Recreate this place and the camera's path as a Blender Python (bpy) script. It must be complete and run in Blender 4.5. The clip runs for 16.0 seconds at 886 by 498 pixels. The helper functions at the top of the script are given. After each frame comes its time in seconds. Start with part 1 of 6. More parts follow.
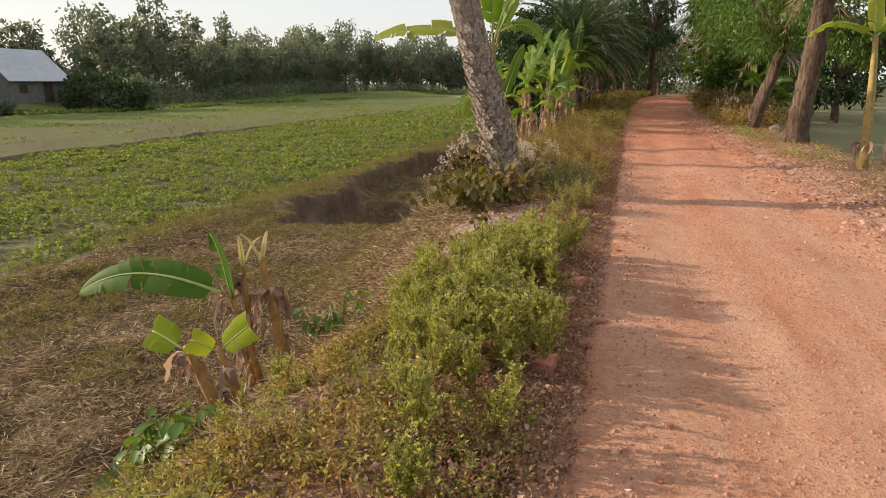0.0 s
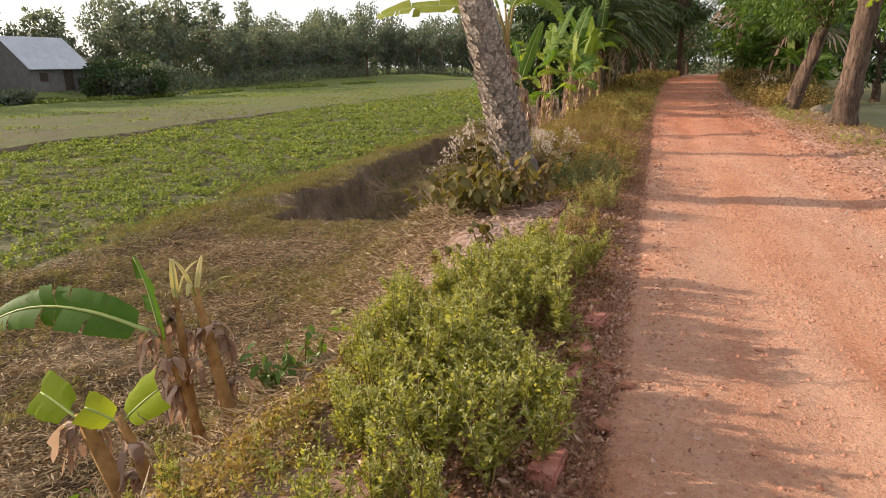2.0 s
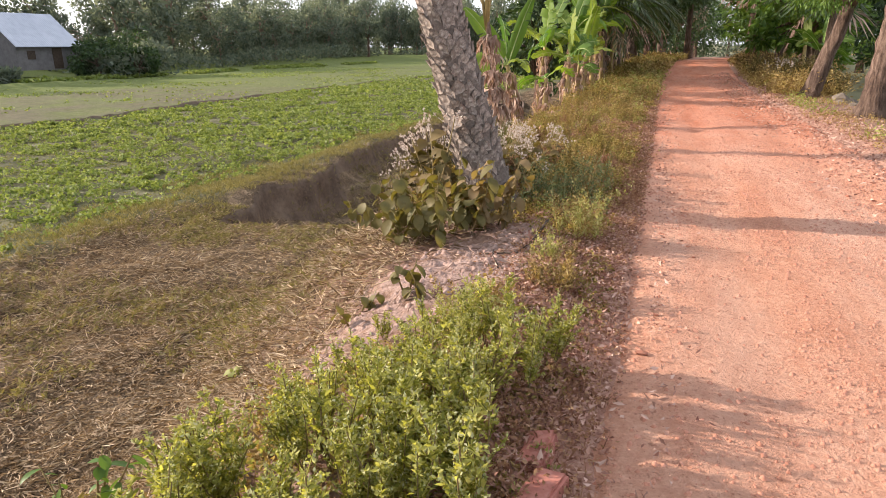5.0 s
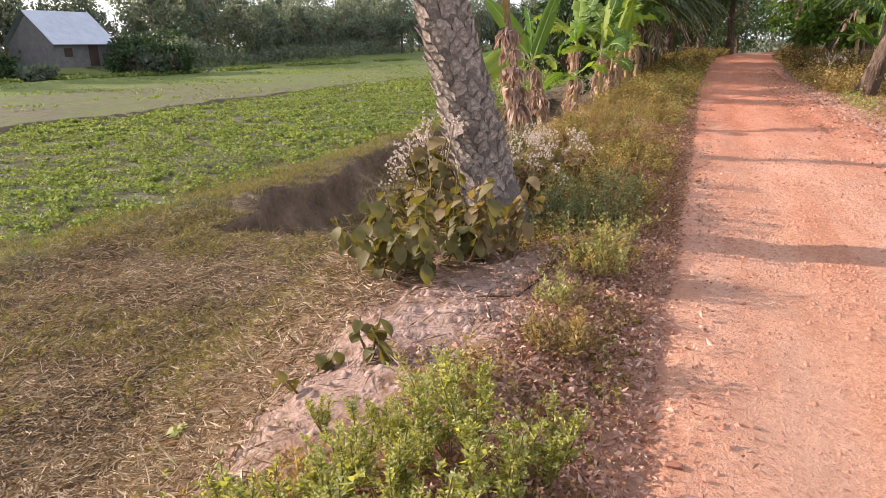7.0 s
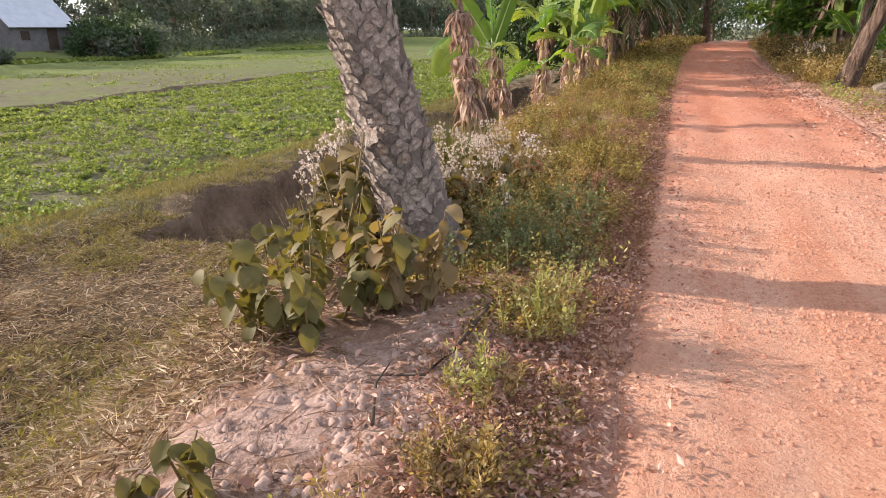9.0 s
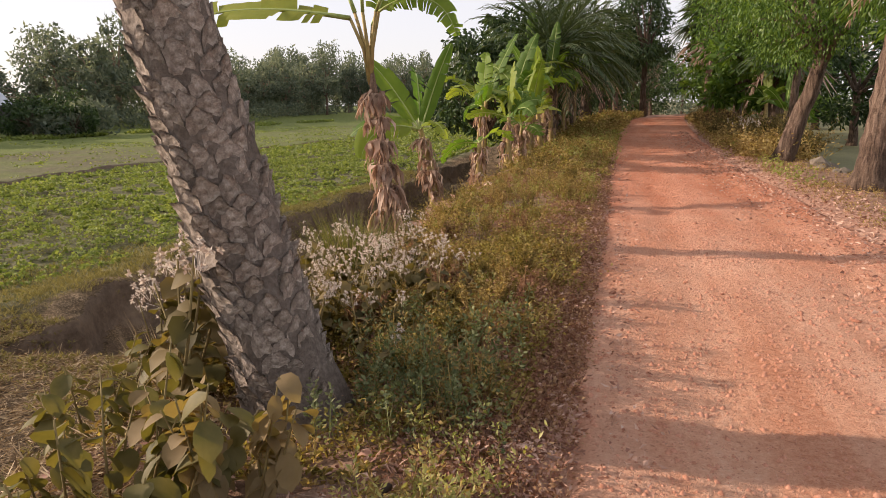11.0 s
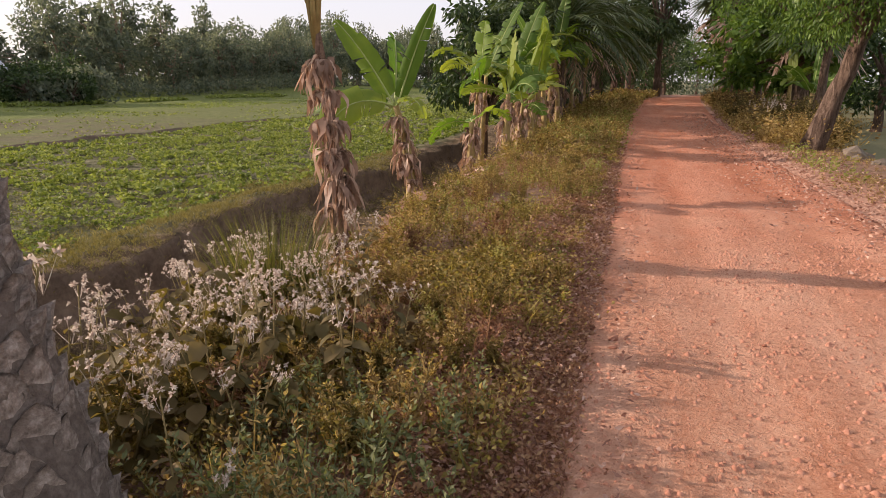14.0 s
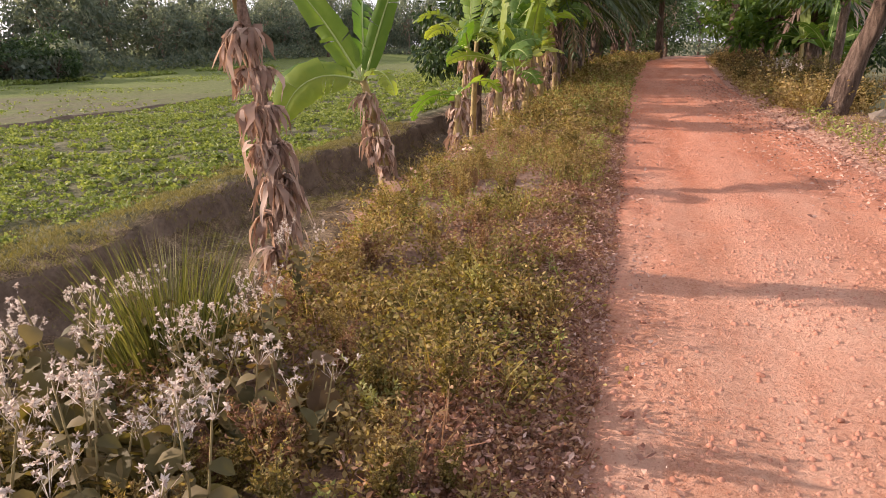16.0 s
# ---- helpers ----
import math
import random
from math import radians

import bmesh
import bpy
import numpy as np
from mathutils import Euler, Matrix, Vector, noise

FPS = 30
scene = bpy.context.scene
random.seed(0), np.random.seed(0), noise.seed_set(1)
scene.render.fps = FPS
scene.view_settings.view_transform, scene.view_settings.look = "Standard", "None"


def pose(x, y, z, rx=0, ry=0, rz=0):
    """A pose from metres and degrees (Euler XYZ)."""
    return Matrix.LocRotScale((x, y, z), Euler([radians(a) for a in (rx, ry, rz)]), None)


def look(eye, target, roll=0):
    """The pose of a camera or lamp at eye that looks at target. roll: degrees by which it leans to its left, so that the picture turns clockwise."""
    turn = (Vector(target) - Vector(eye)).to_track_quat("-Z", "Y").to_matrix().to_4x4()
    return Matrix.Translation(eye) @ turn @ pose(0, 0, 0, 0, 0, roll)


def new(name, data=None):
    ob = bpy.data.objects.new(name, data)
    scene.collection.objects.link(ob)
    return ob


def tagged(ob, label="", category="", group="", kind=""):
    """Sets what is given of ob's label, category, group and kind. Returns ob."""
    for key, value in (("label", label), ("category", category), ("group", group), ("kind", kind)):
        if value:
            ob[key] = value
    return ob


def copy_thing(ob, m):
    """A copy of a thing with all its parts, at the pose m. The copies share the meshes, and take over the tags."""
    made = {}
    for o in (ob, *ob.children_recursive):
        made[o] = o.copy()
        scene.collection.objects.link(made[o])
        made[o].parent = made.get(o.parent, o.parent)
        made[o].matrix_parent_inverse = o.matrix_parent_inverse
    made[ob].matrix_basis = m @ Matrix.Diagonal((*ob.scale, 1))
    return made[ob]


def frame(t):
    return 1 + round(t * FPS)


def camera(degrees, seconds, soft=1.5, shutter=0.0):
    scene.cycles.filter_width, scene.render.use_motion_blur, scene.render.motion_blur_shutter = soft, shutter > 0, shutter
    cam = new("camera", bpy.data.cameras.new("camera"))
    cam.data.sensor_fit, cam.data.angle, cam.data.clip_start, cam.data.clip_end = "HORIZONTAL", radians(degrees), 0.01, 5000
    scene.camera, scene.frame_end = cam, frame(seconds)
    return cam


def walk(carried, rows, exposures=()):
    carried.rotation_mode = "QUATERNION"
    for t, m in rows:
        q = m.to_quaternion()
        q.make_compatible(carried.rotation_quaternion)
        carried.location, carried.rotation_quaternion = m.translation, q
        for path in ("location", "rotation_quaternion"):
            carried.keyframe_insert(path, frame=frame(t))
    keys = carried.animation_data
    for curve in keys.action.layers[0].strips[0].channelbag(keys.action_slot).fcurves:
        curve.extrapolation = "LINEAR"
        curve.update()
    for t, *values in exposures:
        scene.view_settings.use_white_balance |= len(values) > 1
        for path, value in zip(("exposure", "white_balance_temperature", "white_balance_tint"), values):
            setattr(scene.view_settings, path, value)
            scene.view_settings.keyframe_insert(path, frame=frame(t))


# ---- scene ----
cam = camera(67.5, 16.0, soft=0.7)
METRES, EYE, TILT, LEAN, TURN = 9.0, 1.5, -14.0, 0.0, 15.5
ROWS = [
    (0.0, 0.0, 0.0, 0.0, 0.0, 0.0, 0.0),
    (0.5, 0.0045, 0.0288, 0.0093, -0.81, 0.05, 2.64),
    (1.0, 0.0131, 0.0604, 0.0174, 2.08, -0.16, 2.99),
    (1.5, 0.0239, 0.0861, 0.022, 4.35, 0.6, 1.01),
    (2.0, 0.0288, 0.1215, 0.0292, 2.09, -1.4, 0.26),
    (2.5, 0.0347, 0.1526, 0.0351, 0.1, -3.91, 1.61),
    (3.0, 0.0477, 0.1877, 0.0455, 3.54, -2.96, 1.91),
    (3.5, 0.0594, 0.2116, 0.051, 6.76, -4.14, 1.75),
    (4.0, 0.0678, 0.2455, 0.0594, 4.27, -2.52, 1.27),
    (6.5, 0.1033, 0.3837, 0.0917, 2.16, -3.43, -0.91),
    (7.0, 0.1098, 0.4112, 0.0973, 5.28, -3.25, -0.76),
    (7.5, 0.1228, 0.4358, 0.1074, 2.47, -2.58, 1.45),
    (8.0, 0.1309, 0.4666, 0.1118, 2.72, -4.51, -0.03),
    (8.5, 0.1354, 0.4979, 0.1207, 2.17, -5.53, -0.8),
    (9.0, 0.1449, 0.529, 0.1259, 3.4, -4.35, -0.69),
    (9.5, 0.1596, 0.5583, 0.1387, 1.1, -1.17, -0.14),
    (10.0, 0.1684, 0.5904, 0.1479, -0.08, 1.82, 1.07),
    (12.5, 0.2057, 0.714, 0.1758, -0.77, 1.23, -0.87),
    (13.0, 0.2123, 0.7432, 0.1823, 0.41, 0.76, -1.72),
    (13.5, 0.2263, 0.7704, 0.1911, -1.33, 1.73, 0.87),
    (14.0, 0.2296, 0.8023, 0.1973, 0.08, -0.33, -0.74),
    (14.5, 0.2328, 0.8296, 0.2069, 0.75, -0.68, 0.07),
    (15.0, 0.2385, 0.8611, 0.2129, 0.79, -0.38, 0.2),
    (15.5, 0.2484, 0.8908, 0.2221, 1.94, -1.03, 1.42),
    (16.0, 0.2573, 0.93, 0.2316, 0.2, -3.04, 0.68),
]
walk(cam, [(t, pose(0, 0, EYE, TILT, LEAN, TURN) @ pose(METRES * x, METRES * y, METRES * z, 90 + pitch, roll, yaw)) for t, x, y, z, yaw, pitch, roll in ROWS],
     [(0.0, 0.27, 6700, 11), (1.5, 0.46, 6600, 12), (2.5, 0.56, 6600, 14), (3.5, 0.9, 6300, 15), (7.0, 0.88, 6000, 18), (8.5, 0.96, 6000, 17), (9.5, 0.76, 6000, 18), (10.2, 0.46, 6500, 19), (12.5, 0.34, 6650, 18), (13.0, 0.4, 6550, 19), (14.0, 0.31, 6500, 22), (15.0, 0.56, 6500, 23), (16.0, 0.7, 6250, 24)])

# ---- light ----
SUN_EL, SUN_AZ = 20.5, (-1.0, -0.05)      # degrees above the horizon; the way to the sun on the ground
world = bpy.data.worlds.new("world")
scene.world = world
world.use_nodes = True
wn = world.node_tree
sky = wn.nodes.new("ShaderNodeTexSky")
sky.sky_type = "NISHITA"
sky.sun_disc = False
sky.sun_elevation = radians(SUN_EL)
sky.sun_rotation = math.atan2(SUN_AZ[0], SUN_AZ[1])
sky.dust_density, sky.air_density, sky.ozone_density = 1.5, 1.0, 1.0
wn.nodes["Background"].inputs["Strength"].default_value = 0.095
haze = wn.nodes.new("ShaderNodeMix")     # a bright hazy sky: the blue veiled with white
haze.data_type = "RGBA"
haze.inputs[0].default_value = 0.62
haze.inputs[7].default_value = (9.6, 9.7, 9.8, 1)
wn.links.new(sky.outputs[0], haze.inputs[6])
wn.links.new(haze.outputs[2], wn.nodes["Background"].inputs["Color"])
sun = new("sun", bpy.data.lights.new("sun", "SUN"))
sun.data.energy, sun.data.angle, sun.data.color = 5.0, radians(0.7), (1.0, 0.84, 0.66)
sun.matrix_world = look((SUN_AZ[0] * 50, SUN_AZ[1] * 50, 50.5 * math.tan(radians(SUN_EL))), (0, 0, 0))

# ---- materials ----
def ramp(nt, stops, fac):
    r = nt.nodes.new("ShaderNodeValToRGB")
    el = r.color_ramp.elements
    for i, (p, c) in enumerate(stops):
        e = el[i] if i < 2 else el.new(p)
        e.position, e.color = p, (*c, 1)
    nt.links.new(fac, r.inputs[0])
    return r.outputs[0]


def noise_tex(nt, scale, detail=6, rough=0.6, coord=None, dist=0.0):
    n = nt.nodes.new("ShaderNodeTexNoise")
    n.inputs["Scale"].default_value, n.inputs["Detail"].default_value = scale, detail
    n.inputs["Roughness"].default_value, n.inputs["Distortion"].default_value = rough, dist
    if coord is not None:
        nt.links.new(coord, n.inputs["Vector"])
    return n.outputs["Fac"]


def mixc(nt, a, b, fac, mode="MIX"):
    m = nt.nodes.new("ShaderNodeMix")
    m.data_type, m.blend_type = "RGBA", mode
    for sock, v in ((m.inputs[0], fac), (m.inputs[6], a), (m.inputs[7], b)):
        if isinstance(v, (int, float)):
            sock.default_value = v
        elif isinstance(v, tuple):
            sock.default_value = (*v, 1)
        else:
            nt.links.new(v, sock)
    return m.outputs[2]


def sums(nt, op, a, b, clamp=False):
    m = nt.nodes.new("ShaderNodeMath")
    m.operation, m.use_clamp = op, clamp
    for sock, v in ((m.inputs[0], a), (m.inputs[1], b)):
        if isinstance(v, (int, float)):
            sock.default_value = v
        else:
            nt.links.new(v, sock)
    return m.outputs[0]


def shell(name):
    m = bpy.data.materials.new(name)
    m.use_nodes = True
    nt = m.node_tree
    return m, nt, nt.nodes["Principled BSDF"], nt.nodes.new("ShaderNodeTexCoord").outputs["Object"]


def bump(nt, bsdf, height, strength, dist):
    b = nt.nodes.new("ShaderNodeBump")
    b.inputs["Strength"].default_value, b.inputs["Distance"].default_value = strength, dist
    nt.links.new(height, b.inputs["Height"])
    nt.links.new(b.outputs[0], bsdf.inputs["Normal"])


def surface(name, dark, mid, light, scale, rough=0.9, relief=0.5, depth=0.01, big=0.6, metal=0.0, vary=0.0):
    """A rough surface: fine grain and broad blotches, with relief."""
    m, nt, bsdf, co = shell(name)
    fine, broad = noise_tex(nt, scale, 8, 0.65, co), noise_tex(nt, big, 3, 0.55, co)
    col = ramp(nt, [(0.28, dark), (0.5, mid), (0.74, light)], sums(nt, "ADD", sums(nt, "MULTIPLY", fine, 0.65), sums(nt, "MULTIPLY", broad, 0.35)))
    if vary:
        each = nt.nodes.new("ShaderNodeObjectInfo").outputs["Random"]
        col = mixc(nt, col, ramp(nt, [(0.0, (1 - vary,) * 3), (1.0, (1 + vary, 1 + vary * 0.95, 1 + vary * 0.9))], each), 1.0, "MULTIPLY")
    nt.links.new(col, bsdf.inputs["Base Color"])
    bsdf.inputs["Roughness"].default_value, bsdf.inputs["Metallic"].default_value = rough, metal
    bsdf.inputs["Specular IOR Level"].default_value = 0.25
    bump(nt, bsdf, fine, relief, depth)
    return m


def leafy(name, a, b, c, trans=0.45, rough=0.5, scale=9.0, glow=(1.0, 0.95, 0.35), whole=False):
    """Leaves: each its own tint, partly lit through."""
    m, nt, bsdf, co = shell(name)
    isl = nt.nodes.new("ShaderNodeObjectInfo").outputs["Random"] if whole else nt.nodes.new("ShaderNodeNewGeometry").outputs["Random Per Island"]
    fine = noise_tex(nt, scale, 4, 0.6, co)
    col = ramp(nt, [(0.1, a), (0.5, b), (0.92, c)], sums(nt, "ADD", sums(nt, "MULTIPLY", isl, 0.7), sums(nt, "MULTIPLY", fine, 0.32)))
    nt.links.new(col, bsdf.inputs["Base Color"])
    bsdf.inputs["Roughness"].default_value = rough
    bsdf.inputs["Specular IOR Level"].default_value = 0.3
    bump(nt, bsdf, fine, 0.3, 0.01)
    tr = nt.nodes.new("ShaderNodeBsdfTranslucent")
    nt.links.new(mixc(nt, col, glow, 1.0, "MULTIPLY"), tr.inputs["Color"])
    mx = nt.nodes.new("ShaderNodeMixShader")
    mx.inputs[0].default_value = trans
    nt.links.new(bsdf.outputs[0], mx.inputs[1])
    nt.links.new(tr.outputs[0], mx.inputs[2])
    nt.links.new(mx.outputs[0], nt.nodes["Material Output"].inputs["Surface"])
    return m


def ground_material():
    """Soil by zones: green verge, straw-strewn stubble, cropped fields in strips."""
    m, nt, bsdf, co = shell("field_soil")
    sep = nt.nodes.new("ShaderNodeSeparateXYZ")
    nt.links.new(co, sep.inputs[0])
    x, y = sep.outputs[0], sep.outputs[1]
    wob, fine, mid = noise_tex(nt, 0.35, 5, 0.6, co), noise_tex(nt, 14.0, 8, 0.7, co), noise_tex(nt, 2.2, 6, 0.65, co)
    speck = noise_tex(nt, 45.0, 4, 0.7, co)

    def edge(coord, at, soft, amp):
        """0 below the line, 1 above it, along a ragged edge"""
        v = sums(nt, "ADD", coord, sums(nt, "MULTIPLY", sums(nt, "SUBTRACT", sums(nt, "ADD", sums(nt, "MULTIPLY", wob, 0.6), sums(nt, "MULTIPLY", mid, 0.4)), 0.5), amp))
        return sums(nt, "DIVIDE", sums(nt, "SUBTRACT", v, at), soft, True)

    verge = ramp(nt, [(0.34, (0.10, 0.055, 0.036)), (0.5, (0.25, 0.155, 0.105)), (0.66, (0.44, 0.30, 0.22))], sums(nt, "ADD", sums(nt, "MULTIPLY", fine, 0.6), sums(nt, "MULTIPLY", mid, 0.4)))
    stubble = ramp(nt, [(0.38, (0.04, 0.028, 0.017)), (0.50, (0.125, 0.087, 0.05)), (0.62, (0.36, 0.265, 0.165))], sums(nt, "ADD", sums(nt, "MULTIPLY", speck, 0.6), sums(nt, "MULTIPLY", mid, 0.4)))
    crop = ramp(nt, [(0.38, (0.06, 0.055, 0.03)), (0.52, (0.14, 0.135, 0.07)), (0.66, (0.25, 0.225, 0.145))], sums(nt, "ADD", sums(nt, "MULTIPLY", fine, 0.5), sums(nt, "MULTIPLY", mid, 0.5)))
    bare = ramp(nt, [(0.35, (0.095, 0.088, 0.05)), (0.65, (0.17, 0.152, 0.092))], sums(nt, "ADD", sums(nt, "MULTIPLY", fine, 0.5), sums(nt, "MULTIPLY", mid, 0.5)))
    green = ramp(nt, [(0.35, (0.085, 0.11, 0.03)), (0.65, (0.18, 0.205, 0.065))], sums(nt, "ADD", sums(nt, "MULTIPLY", fine, 0.6), sums(nt, "MULTIPLY", mid, 0.4)))
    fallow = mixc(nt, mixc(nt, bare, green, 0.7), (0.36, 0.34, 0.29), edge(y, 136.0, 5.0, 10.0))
    tinge = ramp(nt, [(0.42, (0.0, 0.0, 0.0)), (0.62, (0.75, 0.75, 0.75))], noise_tex(nt, 0.22, 5, 0.65, co))
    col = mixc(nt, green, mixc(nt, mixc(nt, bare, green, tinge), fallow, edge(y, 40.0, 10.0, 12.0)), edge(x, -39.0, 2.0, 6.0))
    col = mixc(nt, col, crop, edge(x, -22.3, 0.3, 0.3))
    col = mixc(nt, col, stubble, edge(x, -8.4, 0.6, 1.8))
    col = mixc(nt, col, verge, edge(x, -3.0, 0.8, 0.8))
    col = mixc(nt, col, mixc(nt, mixc(nt, bare, (0.34, 0.30, 0.21), 0.5), green, 0.4), edge(x, 5.2, 0.6, 0.8))
    # red dust of the road trodden and blown over its margins
    dust = ramp(nt, [(0.36, (0.27, 0.135, 0.09)), (0.52, (0.47, 0.27, 0.19)), (0.66, (0.62, 0.40, 0.30))], sums(nt, "ADD", sums(nt, "MULTIPLY", fine, 0.6), sums(nt, "MULTIPLY", speck, 0.4)))
    col = mixc(nt, col, dust, sums(nt, "MULTIPLY", sums(nt, "MULTIPLY", edge(x, -0.75, 0.45, 0.9), sums(nt, "SUBTRACT", 1.0, edge(x, 3.1, 0.7, 1.2))), 0.85))
    # ash and pale pink dust spilled by the foot of the palm
    off = nt.nodes.new("ShaderNodeVectorMath")
    off.operation = "DISTANCE"
    flat = nt.nodes.new("ShaderNodeCombineXYZ")
    nt.links.new(sums(nt, "MULTIPLY", sums(nt, "SUBTRACT", sums(nt, "ADD", x, 1.25), sums(nt, "MULTIPLY", sums(nt, "SUBTRACT", y, 6.9), 0.4)), 1.15), flat.inputs[0])
    nt.links.new(sums(nt, "MULTIPLY", sums(nt, "SUBTRACT", y, 6.9), 0.62), flat.inputs[1])
    nt.links.new(flat.outputs[0], off.inputs[0])
    ash = sums(nt, "DIVIDE", sums(nt, "SUBTRACT", sums(nt, "ADD", 0.74, sums(nt, "ADD", sums(nt, "MULTIPLY", sums(nt, "SUBTRACT", mid, 0.5), 3.4), sums(nt, "MULTIPLY", sums(nt, "SUBTRACT", noise_tex(nt, 9.0, 8, 0.75, co), 0.5), 4.2))), off.outputs["Value"]), 0.6, True)
    col = mixc(nt, col, ramp(nt, [(0.36, (0.20, 0.13, 0.10)), (0.62, (0.53, 0.39, 0.33))], sums(nt, "ADD", sums(nt, "MULTIPLY", fine, 0.5), sums(nt, "MULTIPLY", speck, 0.5))), sums(nt, "MULTIPLY", ash, 0.78))
    # raw earth on the steep cut faces
    nz = nt.nodes.new("ShaderNodeSeparateXYZ")
    nt.links.new(nt.nodes.new("ShaderNodeNewGeometry").outputs["True Normal"], nz.inputs[0])
    steep = sums(nt, "DIVIDE", sums(nt, "SUBTRACT", 0.72, nz.outputs[2]), 0.2, True)
    raw = ramp(nt, [(0.3, (0.075, 0.054, 0.04)), (0.7, (0.26, 0.195, 0.14))], sums(nt, "ADD", sums(nt, "MULTIPLY", fine, 0.4), sums(nt, "MULTIPLY", mid, 0.6)))
    col = mixc(nt, col, raw, steep)
    nt.links.new(col, bsdf.inputs["Base Color"])
    bsdf.inputs["Roughness"].default_value = 0.95
    bsdf.inputs["Specular IOR Level"].default_value = 0.1
    bump(nt, bsdf, sums(nt, "ADD", fine, mid), 0.9, 0.05)
    return m


def road_material():
    m, nt, bsdf, co = shell("red_earth_road")
    sep = nt.nodes.new("ShaderNodeSeparateXYZ")
    nt.links.new(co, sep.inputs[0])
    stretch = nt.nodes.new("ShaderNodeMapping")
    stretch.inputs["Scale"].default_value = (2.6, 0.35, 1.0)
    nt.links.new(co, stretch.inputs[0])
    tracks = noise_tex(nt, 1.0, 5, 0.6, stretch.outputs[0])
    fine, mid, grit = noise_tex(nt, 22.0, 8, 0.7, co), noise_tex(nt, 1.6, 5, 0.6, co), noise_tex(nt, 70.0, 3, 0.7, co)
    v = sums(nt, "ADD", sums(nt, "ADD", sums(nt, "MULTIPLY", fine, 0.36), sums(nt, "MULTIPLY", grit, 0.26)), sums(nt, "ADD", sums(nt, "MULTIPLY", tracks, 0.28), sums(nt, "MULTIPLY", mid, 0.18)))
    col = ramp(nt, [(0.33, (0.29, 0.115, 0.062)), (0.46, (0.50, 0.225, 0.132)), (0.58, (0.63, 0.34, 0.218)), (0.72, (0.72, 0.46, 0.325))], v)
    # trodden pale dust nearer, redder earth farther on
    dust = ramp(nt, [(0.42, (0.0, 0.0, 0.0)), (0.6, (1.0, 1.0, 1.0))], noise_tex(nt, 0.5, 4, 0.6, stretch.outputs[0]))
    col = mixc(nt, col, (0.64, 0.40, 0.29), sums(nt, "MULTIPLY", dust, 0.42))
    far = sums(nt, "DIVIDE", sums(nt, "SUBTRACT", sums(nt, "ADD", sep.outputs[1], sums(nt, "MULTIPLY", sums(nt, "SUBTRACT", mid, 0.5), 14.0)), 11.5), 6.0, True)
    col = mixc(nt, col, mixc(nt, col, (0.88, 0.70, 0.64), 1.0, "MULTIPLY"), far)
    specks = ramp(nt, [(0.60, (0.0, 0.0, 0.0)), (0.68, (1.0, 1.0, 1.0))], noise_tex(nt, 38.0, 3, 0.6, co))
    pale = ramp(nt, [(0.62, (0.0, 0.0, 0.0)), (0.72, (1.0, 1.0, 1.0))], noise_tex(nt, 31.0, 4, 0.65, stretch.outputs[0]))
    col = mixc(nt, col, (0.25, 0.095, 0.055), sums(nt, "MULTIPLY", specks, 0.55))
    col = mixc(nt, col, (0.70, 0.47, 0.36), sums(nt, "MULTIPLY", pale, 0.5))
    nt.links.new(col, bsdf.inputs["Base Color"])
    bsdf.inputs["Roughness"].default_value = 0.95
    bsdf.inputs["Specular IOR Level"].default_value = 0.12
    bump(nt, bsdf, sums(nt, "ADD", sums(nt, "ADD", fine, sums(nt, "MULTIPLY", grit, 0.5)), sums(nt, "MULTIPLY", mid, 1.2)), 1.0, 0.04)
    return m


GROUND, ROAD = ground_material(), road_material()
PALM_BARK = surface("palm_bark", (0.08, 0.062, 0.05), (0.285, 0.235, 0.195), (0.56, 0.49, 0.425), 60.0, 0.95, 1.0, 0.016, 20.0, vary=0.16)
PALM_GAP = surface("palm_fibre", (0.06, 0.046, 0.037), (0.15, 0.12, 0.098), (0.28, 0.235, 0.20), 40.0, 0.95, 0.9, 0.02, 3.0)
def furrowed(name, dark, mid, light):
    """Bark with furrows that run up the trunk."""
    m, nt, bsdf, co = shell(name)
    st = nt.nodes.new("ShaderNodeMapping")
    st.inputs["Scale"].default_value = (1.0, 1.0, 0.16)
    nt.links.new(co, st.inputs[0])
    furrow, fine = noise_tex(nt, 16.0, 6, 0.6, st.outputs[0], 0.6), noise_tex(nt, 45.0, 6, 0.65, co)
    broad = noise_tex(nt, 2.0, 3, 0.5, co)
    v = sums(nt, "ADD", sums(nt, "ADD", sums(nt, "MULTIPLY", furrow, 0.55), sums(nt, "MULTIPLY", fine, 0.25)), sums(nt, "MULTIPLY", broad, 0.2))
    nt.links.new(ramp(nt, [(0.38, dark), (0.5, mid), (0.66, light)], v), bsdf.inputs["Base Color"])
    bsdf.inputs["Roughness"].default_value = 0.95
    bsdf.inputs["Specular IOR Level"].default_value = 0.2
    bump(nt, bsdf, sums(nt, "ADD", sums(nt, "MULTIPLY", furrow, 1.6), sums(nt, "MULTIPLY", fine, 0.4)), 1.0, 0.05)
    return m


